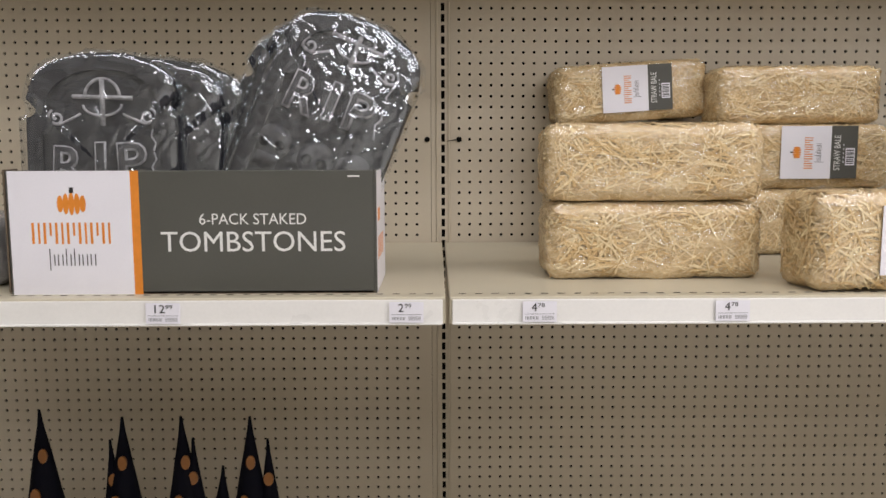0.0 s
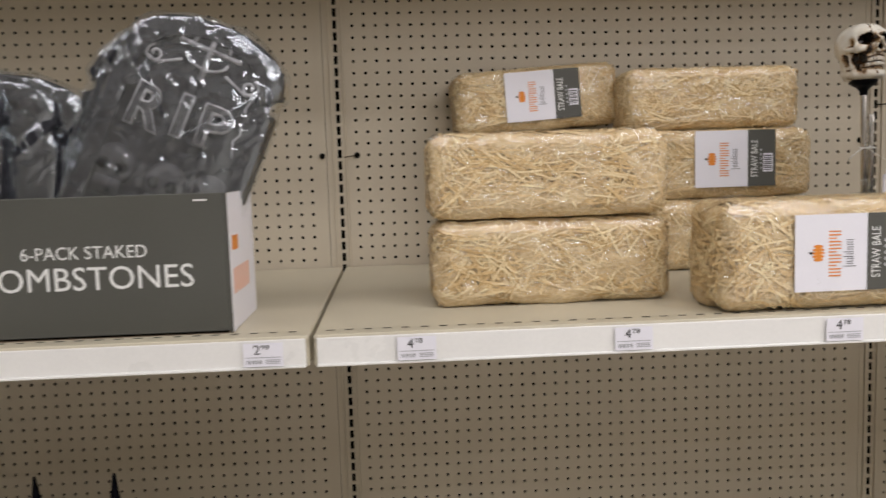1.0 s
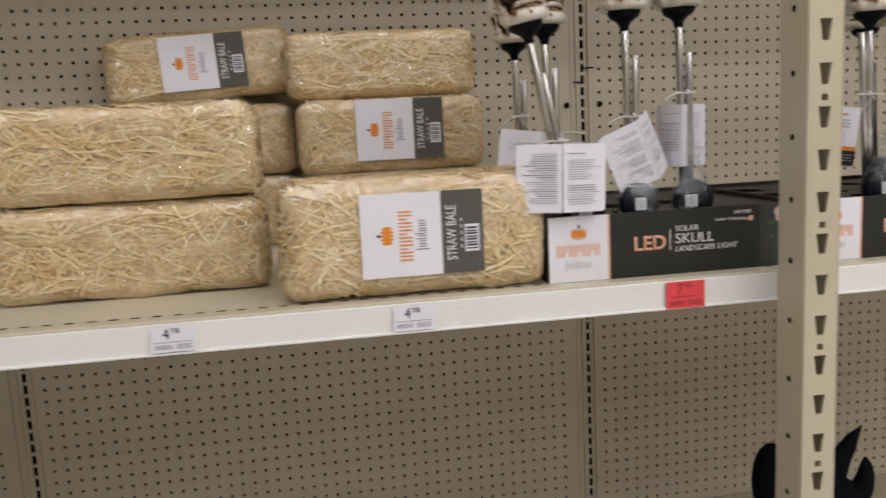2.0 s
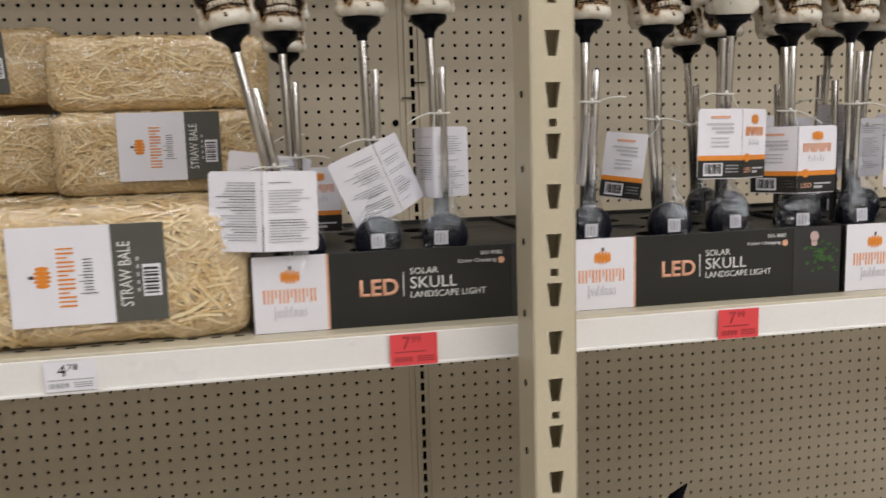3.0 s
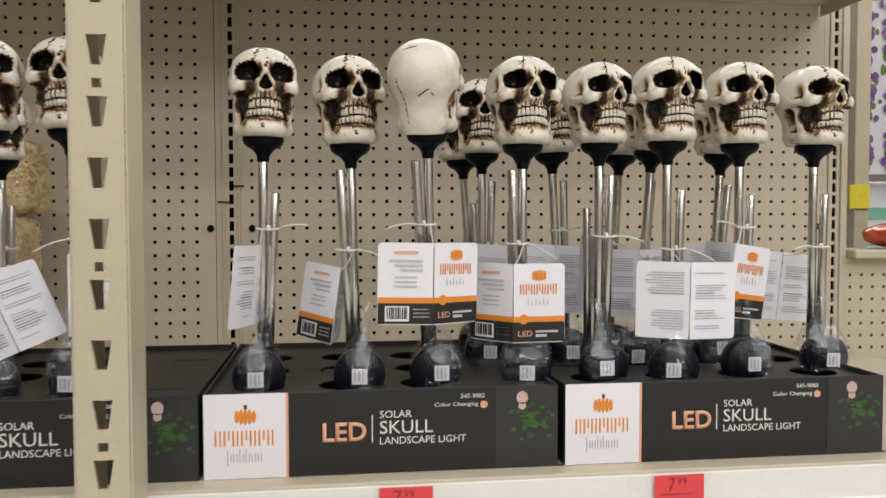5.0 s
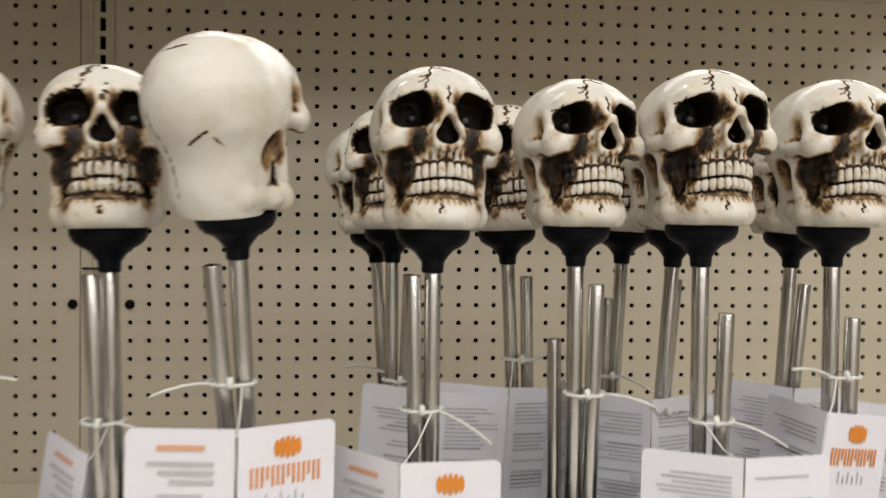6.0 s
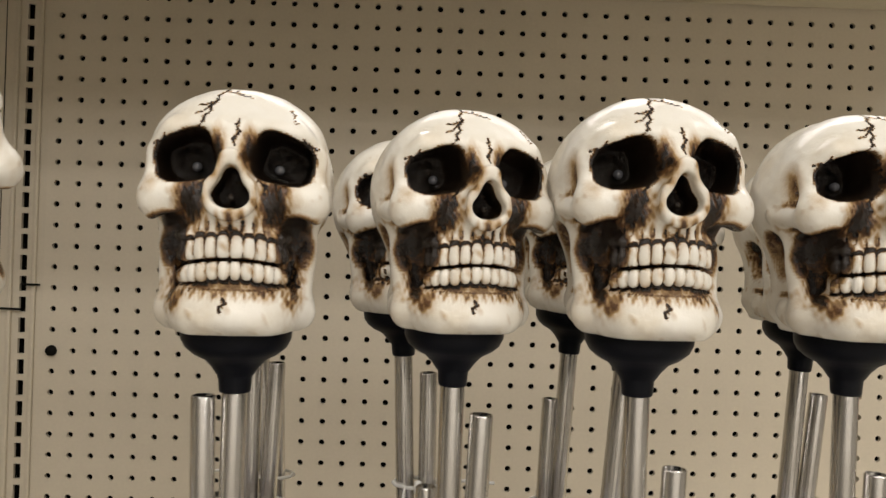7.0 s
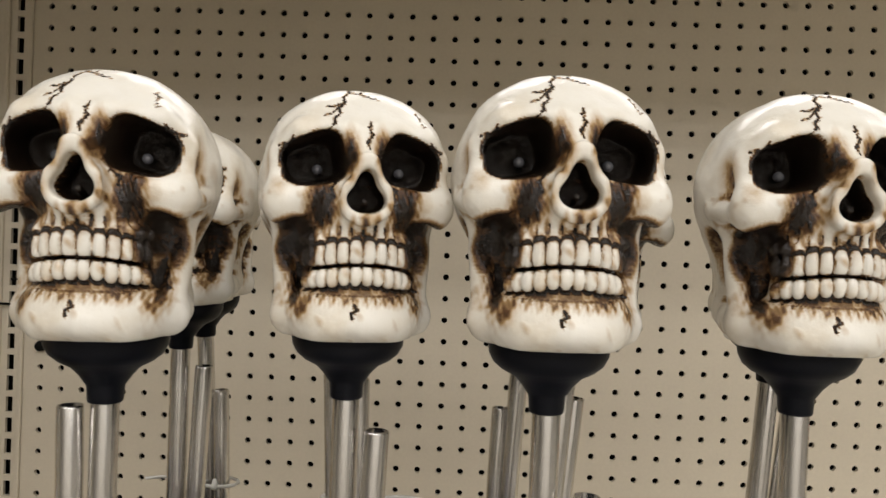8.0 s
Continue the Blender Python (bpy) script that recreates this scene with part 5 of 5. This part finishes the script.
def folded_sheet(angl, angr):
    """Two card leaves hinged on the z axis; angl and angr swing each leaf away from the eye (plus) or toward it."""
    v, f = [], []
    for side, ang in ((-1, angl), (1, angr)):
        pts = page_outline(side)
        n, q = len(pts), len(v)
        c, s = math.cos(radians(ang)), math.sin(radians(ang))
        for yy in (0.0, 0.0006):
            for a, b in pts:
                v.append((a * c - (yy * s * side), abs(a) * s + yy * c, b))
        f.append(tuple(range(q, q + n)))
        f.append(tuple(range(q + n, q + 2 * n))[::-1])
        f += [(q + k, q + (k + 1) % n, q + n + (k + 1) % n, q + n + k) for k in range(n)]
    return v, f


def leaf_prints(style, side, seed):
    """Bars of a leaf by ink: (ink, [rects]); u from the hinge outward, v down from the top."""
    rnd = random.Random(seed)
    out = {}

    def put(mat, u0, u1, v0, v1):
        lo, hi = sorted((side * u0, side * u1))
        out.setdefault(mat, []).append((lo, hi, -v1, -v0))
    if style == "text":
        v = 0.012
        while v < PH - 0.010:
            blank = rnd.random() < 0.16
            if not blank:
                put(GREYINK if rnd.random() < 0.85 else BLACKINK, 0.007, rnd.uniform(0.030, PW - 0.008), v, v + 0.00062)
            v += 0.0030 if not blank else 0.0055
    else:
        put(ORANGE, 0.0, PW - 0.0005, PH * 0.665, PH * 0.735)
        put(DARKCARD, 0.0, PW - 0.0005, PH * 0.735, PH - 0.0012)
        if style == "back":
            put(PEACH, 0.017, 0.043, 0.009, 0.012)
            for k in range(3):
                put(PALEINK, 0.012, 0.048 - 0.006 * k, 0.018 + 0.005 * k, 0.0205 + 0.005 * k)
            for k in range(3):
                put(PALEINK, 0.018, 0.042, 0.036 + 0.005 * k, 0.0375 + 0.005 * k)
            for k in range(3):
                put(PALEINK, 0.004, 0.022, PH * 0.80 + 0.004 * k, PH * 0.80 + 0.0016 + 0.004 * k)
    return out


def hang_tag(light, x, y, z, styles, angl, angr, roll=0.0, yaw=0.0, tilt=0.0, seed=1):
    """A folded card tag; (x, y, z): top of its hinge in the light's own space."""
    v, f = folded_sheet(angl, angr)
    m = Matrix.Translation((x, y, z)) @ Matrix.Rotation(radians(yaw), 4, "Z") @ Matrix.Rotation(radians(roll), 4, "Y") @ Matrix.Rotation(radians(tilt), 4, "X")
    tag = hang("hang_tag", to_mesh("hang_tag", v, f, PAPER), light, "folded white printed card tag", m)
    for side, ang, style in ((-1, angl, styles[0]), (1, angr, styles[1])):
        leaf = Matrix.Rotation(radians(side * ang), 4, "Z")
        for mat_, items in leaf_prints(style, side, seed + side).items():
            vv, ff = rects(items, -0.0004)
            hang("printing", to_mesh("printing", vv, ff, mat_), tag, "", leaf)["kind"] = "stuff"
        if style == "back":
            lo = -0.052 if side < 0 else 0.026
            vv, ff = rects([(lo, lo + 0.026, -PH + 0.004, -PH * 0.77)], -0.0008)
            hang("barcode_patch", to_mesh("barcode_patch", vv, ff, PAPER), tag, "", leaf)
            vv, ff = rects([(lo + 0.002 + 0.0023 * k, lo + 0.0031 + 0.0023 * k + 0.0004 * (k % 3), -PH + 0.0065, -PH * 0.785) for k in range(10)], -0.0012)
            hang("barcode", to_mesh("barcode", vv, ff, BLACKINK), tag, "", leaf)["kind"] = "stuff"
        if style == "front":
            cx = side * PW / 2
            pm = hang("pumpkin_emblem", to_mesh("pumpkin_emblem", *pumpkin_mark(cx, -0.013, 0.0075, -0.0006), ORANGE), tag, "", leaf)
            bars = []
            for k in range(7):
                a = cx - 0.022 + k * 0.0063
                bars += [(a, a + 0.0013, -0.034, -0.0225), (a + 0.0032, a + 0.0044, -0.034 + 0.004 * (k % 2), -0.0225)]
            hang("brand_mark", to_mesh("brand_mark", *rects(bars, -0.0006), ORANGE), tag, "", leaf)["kind"] = "stuff"
            bars = [(cx - 0.013 + 0.0045 * k, cx - 0.0124 + 0.0045 * k, -0.046, -0.038 - 0.003 * (k % 2)) for k in range(6)]
            hang("script_mark", to_mesh("script_mark", *rects(bars, -0.0006), GREYINK), tag, "", leaf)
            ob = lettering("inscription", "LED", 0.016, 0.0062, cx - 0.024, -0.0006, -PH + 0.0075, PEACH, tag)
            ob.matrix_basis = leaf
            bars = [(cx - 0.004, cx + 0.022, -PH + 0.0115, -PH + 0.0137), (cx - 0.004, cx + 0.009, -PH + 0.0065, -PH + 0.0095)]
            hang("printing", to_mesh("printing", *rects(bars, -0.0006), PALEINK), tag, "", leaf)
            vv, ff = ellipse(cx - side * PW / 2 + side * 0.012, -PH * 0.70, 0.0055, 0.0055, -0.0008)
            hang("seal", to_mesh("seal", vv, ff, ORANGE), tag, "", leaf)
    return tag


def skull_light(x, y, face, top=1.602, lean_to=(0.0, 0.0), fine=False, spare=(0.013, -0.004, -0.035), head=True, tie=1.50, tie_dir=1, seed=0, tag=None, scale=1.0, note="", bundle=0):
    """x, y: axis of the collar; face: degrees that the skull turns from the aisle toward +x; lean_to: offset of the foot of the pole."""
    base = Matrix.Translation((x + lean_to[0], y + lean_to[1], DECK_Z + 0.006))
    ob = thing("skull_light", base, note or "bone-coloured resin skull on a steel stake with a hang tag", "garden light", "solar skull lights in the display boxes")
    up = Vector((-lean_to[0], -lean_to[1], top - DECK_Z - 0.006))
    aim = up.normalized()
    tilt = Vector((0, 0, 1)).rotation_difference(aim).to_matrix().to_4x4()
    crown = Matrix.Translation(up) @ tilt @ Matrix.Translation((0, 0, 0.0245 * scale)) @ Matrix.Rotation(radians(face), 4, "Z") @ Matrix.Diagonal((scale, scale, scale, 1))
    hang("collar", NECK, ob, "black funnel-shaped plastic collar", crown)
    crown = crown @ Matrix.Translation((0, 0, 0.0015)) @ Matrix.Diagonal((0.95, 0.95, 0.95, 1))
    sk = crown @ Matrix.Translation((0, 0.006, 0))
    hang("skull", FINE if fine else COARSE, ob, "bone-coloured skull with brown antiquing", sk)
    for s in (-1, 1):
        hang("led_eye", EYES, ob, "", sk @ Matrix.Translation((s * 0.0170, -0.0195, 0.0690)) @ Matrix.Rotation(radians(90), 4, "X"))
    v, f = tube_between((0, 0, 0.0), tuple(up), 0.0054, 14)
    hang("pole", to_mesh("pole", v, f, STEEL, True), ob, "brushed steel pole")
    sx, sy, sz = spare
    tp = up + Vector((sx, sy, sz))
    v, f = tube_between((sx * 0.35, sy - 0.004, 0.02), tuple(tp), 0.0052, 14, 0.0043)
    hang("spare_pole", to_mesh("spare_pole", v, f, STEEL, True), ob, "loose brushed steel extension tube")
    for k in range(bundle):
        v, f = tube_between((-0.008 + 0.016 * k, 0.012, 0.02), tuple(up + Vector((-0.010 + 0.022 * k, 0.016, -0.05 - 0.02 * k))), 0.0048, 12, 0.0040)
        hang("spare_pole", to_mesh("spare_pole", v, f, STEEL, True), ob)
    # white tie round the poles with its tail
    k = (tie - DECK_Z - 0.006) / up.z
    c = up * k
    ring = []
    for j in range(13):
        a = 2 * math.pi * j / 12
        ring.append((c.x + sx * 0.5 + (0.0085 + abs(sx) * 0.4) * math.cos(a), c.y + sy * 0.5 + 0.0085 * math.sin(a), c.z + 0.0008 * math.sin(a)))
    rnd = random.Random(seed + 40)
    tail = [(c.x + sx * 0.5 + tie_dir * 0.009, c.y - 0.006, c.z)]
    dz = rnd.uniform(-0.004, 0.006)
    for j in range(1, 5):
        tail.append((tail[0][0] + tie_dir * 0.0085 * j, tail[0][1] - 0.003 * j, c.z + dz * j * 0.7 - 0.0006 * j * j))
    v, f = join([chain(ring, 0.0012, 6), chain(tail, 0.0010, 6), tube_between((c.x + sx * .5, c.y - 0.012, c.z - 0.002), (c.x + sx * .5, c.y - 0.008, c.z + 0.003), 0.0022, 6)])
    hang("cable_tie", to_mesh("cable_tie", v, f, TIE, True), ob, "white plastic tie with a loose tail")
    if head:
        hm = Matrix.Translation((rnd.uniform(-0.003, 0.003), -0.024, 0.088)) @ Matrix.Rotation(radians(rnd.uniform(-12, 12)), 4, "Z") @ Matrix.Rotation(radians(rnd.uniform(-6, 6)), 4, "X")
        hang("solar_head", HEAD, ob, "round black solar head standing on edge", hm)
        st = Matrix.Translation((rnd.uniform(-0.006, 0.006), -0.0135, -0.001))
        so = hang("sticker", STICKER, ob, "small white barcode sticker", hm @ st)
        hang("sticker_print", STICKBARS, so)
        bag = hang("clear_bag", BAGS[seed % 3], ob, "crumpled clear plastic bag", Matrix.Translation((0, -0.022, 0.088)) @ Matrix.Rotation(radians(40 * seed), 4, "Z") @ Matrix.Diagonal((1, 1, 1, 1)))
        bag.visible_shadow = False
    if tag:
        tx, ty, tz, styles, al, ar, roll, yaw = tag
        hang_tag(ob, tx - ob.matrix_basis.translation.x, ty - ob.matrix_basis.translation.y, tz - ob.matrix_basis.translation.z, styles, al, ar, roll, yaw, 0, seed)
        hx, hy, hz = tx - ob.matrix_basis.translation.x, ty - ob.matrix_basis.translation.y, tz - ob.matrix_basis.translation.z - 0.004
        v, f = chain([(c.x, c.y - 0.009, c.z), ((c.x + hx) / 2, (c.y - 0.009 + hy) / 2, (c.z + hz) / 2 - 0.004), (hx, hy, hz)], 0.0006, 5)
        hang("string", to_mesh("string", v, f, TIE), ob)
    return ob


T, FR, BK = "text", "front", "back"
# box of the first bay
skull_light(0.900, -0.690, 4, 1.592, (0.062, 0.0), seed=1, tag=(0.921, -0.754, 1.459, (T, T), 14, 10, 1.5, -4), spare=(0.018, 0.004, -0.040), tie=1.462, tie_dir=-1, note="leaning resin skull on a steel stake with an open tag")
skull_light(0.953, -0.585, 5, 1.600, (0.008, 0.0), seed=2, tag=(0.938, -0.61, 1.474, (T, T), 25, 30, 8, 10), tie=1.47)
skull_light(0.960, -0.390, 10, 1.594, (0.006, 0.0), seed=3, tag=(0.962, -0.55, 1.455, (T, FR), 60, 0, 0, 0), tie=1.50, tie_dir=-1)
skull_light(1.047, -0.655, 12, 1.608, (0.006, 0.0), seed=4, tag=(1.051, -0.685, 1.484, (T, T), 6, 52, -23, 0), tie=1.490, tie_dir=-1)
skull_light(1.130, -0.650, 5, 1.611, (0.008, 0.0), seed=5, tag=(1.128, -0.665, 1.503, (T, T), 78, 32, 0, 0), tie=1.520, tie_dir=-1)
# boxes of the second bay, front row
skull_light(1.333, -0.648, 8, 1.605, (-0.004, 0.0), seed=6, tag=(1.328, -0.664, 1.512, (T, T), -72, 74, 5, 0), tie=1.530)
skull_light(1.430, -0.652, 14, 1.598, (0.008, 0.0), seed=7, tag=(1.418, -0.655, 1.486, (BK, T), 48, 80, 8, 0), tie=1.506, spare=(-0.012, 0.002, -0.002))
skull_light(1.513, -0.690, 158, 1.608, (0.012, 0.045), fine=True, seed=8, tag=(1.517, -0.715, 1.515, (BK, FR), 2, 30, 1, 0), tie=1.535, tie_dir=-1, spare=(-0.014, -0.004, -0.004), note="resin skull turned to the wall on a steel stake")
skull_light(1.628, -0.650, 7, 1.5988, (0.0, 0.0), fine=True, scale=1.03, seed=9, tag=(1.606, -0.700, 1.491, (BK, FR), 50, 2, 0, 2), tie=1.512, spare=(-0.013, -0.002, -0.002), bundle=1)
skull_light(1.722, -0.643, 15, 1.6032, (0.0, 0.0), fine=True, scale=0.965, seed=10, tag=(1.735, -0.640, 1.520, (T, T), 75, 70, 4, 0), tie=1.520, tie_dir=1, spare=(0.013, -0.004, -0.012), bundle=1)
skull_light(1.800, -0.658, 6, 1.604, (0.0, 0.0), fine=True, seed=11, tag=(1.812, -0.700, 1.491, (T, T), 24, 10, 1, 0), tie=1.505, spare=(0.016, -0.004, -0.030))
skull_light(1.900, -0.638, 3, 1.604, (0.0, 0.0), fine=True, seed=12, tag=(1.882, -0.668, 1.511, (T, FR), 80, 20, 8, 0), tie=1.530, tie_dir=-1)
skull_light(2.008, -0.620, 12, 1.605, (0.0, 0.0), seed=13, tag=(1.990, -0.585, 1.496, (T, T), 10, 12, 6, 0), tie=1.505, tie_dir=-1)
# second row
skull_light(1.594, -0.425, 20, 1.597, (0.02, 0.0), seed=14, tie=1.50, tie_dir=-1)
skull_light(1.606, -0.505, -4, 1.600, (0.0, 0.0), seed=15, tie=1.505, spare=(0.014, 0.0, -0.01), tag=(1.640, -0.56, 1.505, (T, T), 20, 10, 4, 0))
skull_light(1.697, -0.525, 16, 1.600, (0.015, 0.0), seed=16, tie=1.525, tag=(1.695, -0.552, 1.506, (T, T), 8, 22, 4, 0), spare=(0.015, 0.0, -0.01))
skull_light(1.800, -0.490, 10, 1.600, (-0.015, 0.0), seed=17, tie=1.505, spare=(-0.01, 0.004, -0.03))
skull_light(1.818, -0.560, 14, 1.600, (-0.022, 0.0), seed=18, tie=1.490, tag=(1.80, -0.57, 1.500, (T, T), 30, 20, 0, 0), spare=(0.006, 0.008, -0.01))
skull_light(1.929, -0.528, 10, 1.599, (-0.020, 0.0), seed=19, tie=1.490, tag=(1.925, -0.545, 1.503, (T, T), 30, 25, 5, 0), spare=(0.012, 0.0, -0.014))

# ---- printed display boxes under the lights ----


def display_box(x0, x1, stock):
    w, d, h, t = x1 - x0, 0.335, 0.088, 0.003
    ob = thing("display_box", Matrix.Translation((x0, -0.735, DECK_Z)), "dark printed display box holding solar skull lights", "box", "display boxes of skull lights")
    front = part("front_panel", box_bm(0, w, 0, t, 0, h, 0.0008, 1), DARKCARD, ob, "dark grey printed front panel")
    v, f = rects([(0.001, w * 0.225, 0.0005, h)], -0.0002)
    hang("white_area", to_mesh("white_area", v, f, PAPER), front)
    v, f = rects([(w * 0.225, w * 0.232, 0.0005, h)], -0.0003)
    hang("orange_band", to_mesh("orange_band", v, f, PEACH), front)
    brand(front, w * 0.115, h * 0.48, w * 0.165, -0.0006, 0, True)
    lettering("inscription", "LED", w * 0.122, h * 0.225, w * 0.325, -0.0005, h * 0.40, PEACH, front, bold=0.025)
    v, f = rects([(w * 0.462, w * 0.465, h * 0.38, h * 0.70)], -0.0004)
    hang("rule", to_mesh("rule", v, f, WHITEINK), front)
    lettering("inscription", "SOLAR", w * 0.090, h * 0.085, w * 0.485, -0.0005, h * 0.665, WHITEINK, front)
    lettering("inscription", "SKULL", w * 0.150, h * 0.155, w * 0.485, -0.0005, h * 0.475, WHITEINK, front)
    lettering("inscription", "LANDSCAPE LIGHT", w * 0.245, h * 0.085, w * 0.485, -0.0005, h * 0.350, WHITEINK, front)
    lettering("inscription", "545-9082", w * 0.070, h * 0.050, w * 0.715, -0.0005, h * 0.875, WHITEINK, front)
    lettering("inscription", "Color Changing", w * 0.125, h * 0.062, w * 0.640, -0.0005, h * 0.765, WHITEINK, front)
    v, f = ellipse(w * 0.782, h * 0.79, 0.0040, 0.0040, -0.0004)
    hang("dot", to_mesh("dot", v, f, PEACH), front)
    # printed night-garden picture at the end of the panel: dark field, leaf dabs, pale lamp shape
    v, f = rects([(w * 0.815, w - 0.001, 0.001, h - 0.001)], -0.0003)
    hang("picture_field", to_mesh("picture_field", v, f, BLACKINK), front)
    rnd = random.Random(3)
    dabs = []
    for k in range(60):
        a, b = rnd.gauss(0.925, 0.030), rnd.gauss(0.58, 0.10)
        if 0.835 < a < 0.985 and 0.1 < b < 0.9:
            dabs.append(ellipse(w * a, h * b, rnd.uniform(0.0015, 0.004), rnd.uniform(0.001, 0.0025), -0.0005 - 0.00001 * k, 0.00005, 8))
    hang("picture_leaves", to_mesh("picture_leaves", *join(dabs), GREENINK), front)
    v, f = join([ellipse(w * 0.893, h * 0.86, 0.0062, 0.0068, -0.0012), ellipse(w * 0.893, h * 0.76, 0.0042, 0.0040, -0.0012)])
    hang("picture_lamp", to_mesh("picture_lamp", v, f, ink("printed_bone", (0.62, 0.45, 0.42))), front)
    for a in (-0.0, w - t):
        part("side_panel", box_bm(a, a + t, t, d, 0, h, 0.0006, 1), DARKCARD, ob)
    part("back_panel", box_bm(0, w, d - t, d, 0, h), DARKCARD, ob)
    part("bottom_panel", box_bm(t, w - t, t, d - t, 0, t), KRAFT, ob)
    # punched platform
    v, f = sheet_with_holes(t, w - t, t, d - t, 0.0905, 0.052, 0.062, 0.027, 0.002, 16)
    top = hang("platform", to_mesh("platform", [(a, c, h - 0.006 - b) for a, b, c in v], f, DARKCARD), ob, "dark card platform with round punched holes")
    for i in range(4):
        for j in range(3):
            a, b = 0.052 + i * 0.0905, 0.062 + j * 0.0905
            if a < w - 0.02 and b < d - 0.02 and (i + j + stock) % 3 != 1:
                # half-pushed flap, pale underneath
                v = [(0.024 * math.cos(q), 0.024 * math.sin(q) * 0.9, 0.0) for q in (radians(180 * k / 8) for k in range(9))]
                bm = bmesh.new()
                bm.faces.new([bm.verts.new(p) for p in v])
                part("flap", bm, PAPER if (i + 2 * j + stock) % 4 == 0 else DARKCARD, top, "", Matrix.Translation((a, b + 0.001, h - 0.0055)) @ Matrix.Rotation(radians(-22 - 9 * ((i + j) % 3)), 4, "X"))
    return ob


display_box(0.903, 1.273, 0)
display_box(1.277, 1.648, 1)
display_box(1.655, 2.027, 2)

# ---- beyond the low panel ----
LAV = surface("lavender_print", (0.22, 0.10, 0.34), 0.5, 0.5, 14, 60, 0.0)
PALEGREEN = ink("mint_print", (0.25, 0.60, 0.45))
YELLOW = ink("yellow_card", (0.85, 0.72, 0.04))
REDBAG = surface("red_orange_pack", (0.55, 0.085, 0.03), 0.2, 0.5, 25, 90, 0.2, coat=0.8)
tagged(part("end_post", box_bm(2.705, 2.745, 0.33, 0.37, 0, 2.4, 0.003, 2), CREAM), "cream square steel post of the next rack", "post")
tagged(part("yellow_ticket", box_bm(2.688, 2.742, 0.322, 0.3285, 1.560, 1.620, 0.001, 1), YELLOW), "small bright yellow sale ticket on a cream post", "price tag")


def flower_banner(x0, x1, y, z0, z1):
    ob = tagged(part("flower_banner", box_bm(x0, x1, y, y + 0.01, z0, z1), PAPER), "hanging printed panel of purple lavender flowers", "banner")
    rnd = random.Random(8)
    for name, mat_, n in (("flower_print", LAV, 240), ("leaf_print", surface("leaf_green_print", (0.16, 0.24, 0.06), 0.5, 0.5, 20, 60, 0.0), 130)):
        dabs = []
        for k in range(n):
            col = rnd.choice((0.12, 0.35, 0.6, 0.85)) + rnd.gauss(0, 0.06)
            dabs.append(ellipse(x0 + (x1 - x0) * min(0.97, max(0.03, col)), z0 + (z1 - z0) * rnd.uniform(0.02, 0.98), rnd.uniform(0.006, 0.014), rnd.uniform(0.008, 0.020), y - 0.0005 - 0.00002 * k - (0.006 if mat_ is LAV else 0), 0.0001, 7))
        hang(name, to_mesh(name, *join(dabs), mat_), ob)["kind"] = "stuff"
    part("hanger_rod", box_bm(x0, x1, y, y + 0.012, z1, z1 + 0.012, 0.002, 1), STEEL, ob)
    part("stand_leg", box_bm(x0 + 0.02, x0 + 0.04, y + 0.012, y + 0.03, 0, z1), STEEL, ob)
    part("stand_leg", box_bm(x1 - 0.04, x1 - 0.02, y + 0.012, y + 0.03, 0, z1), STEEL, ob)


flower_banner(3.02, 3.40, 0.95, 1.68, 2.25)
ob = tagged(part("white_display", box_bm(3.05, 3.75, 1.05, 1.45, 0, 1.66, 0.01, 2), PAPER), "white display cabinet with mint green bands", "cabinet")
for k in range(3):
    part("mint_band", box_bm(3.06, 3.74, 1.045, 1.049, 1.35 + 0.09 * k, 1.39 + 0.09 * k), PALEGREEN, ob)


def packed_gourd(x, y, z):
    bm = bmesh.new()
    bmesh.ops.create_icosphere(bm, subdivisions=4, radius=1)
    for v in bm.verts:
        a = math.atan2(v.co.y, v.co.x)
        k = 1 + 0.05 * math.cos(8 * a) + 0.08 * noise.noise(v.co * 3)
        v.co = Vector((v.co.x * 0.085 * k, v.co.y * 0.06 * k, (v.co.z * 0.9 + 0.9) * 0.032))
    ob = part("packed_gourd", bm, REDBAG, None, "", Matrix.Translation((x, y, z)), True)
    tagged(ob, "glossy orange-red wrapped pack on the cap rail", "package")


packed_gourd(2.625, 0.045, 1.472)
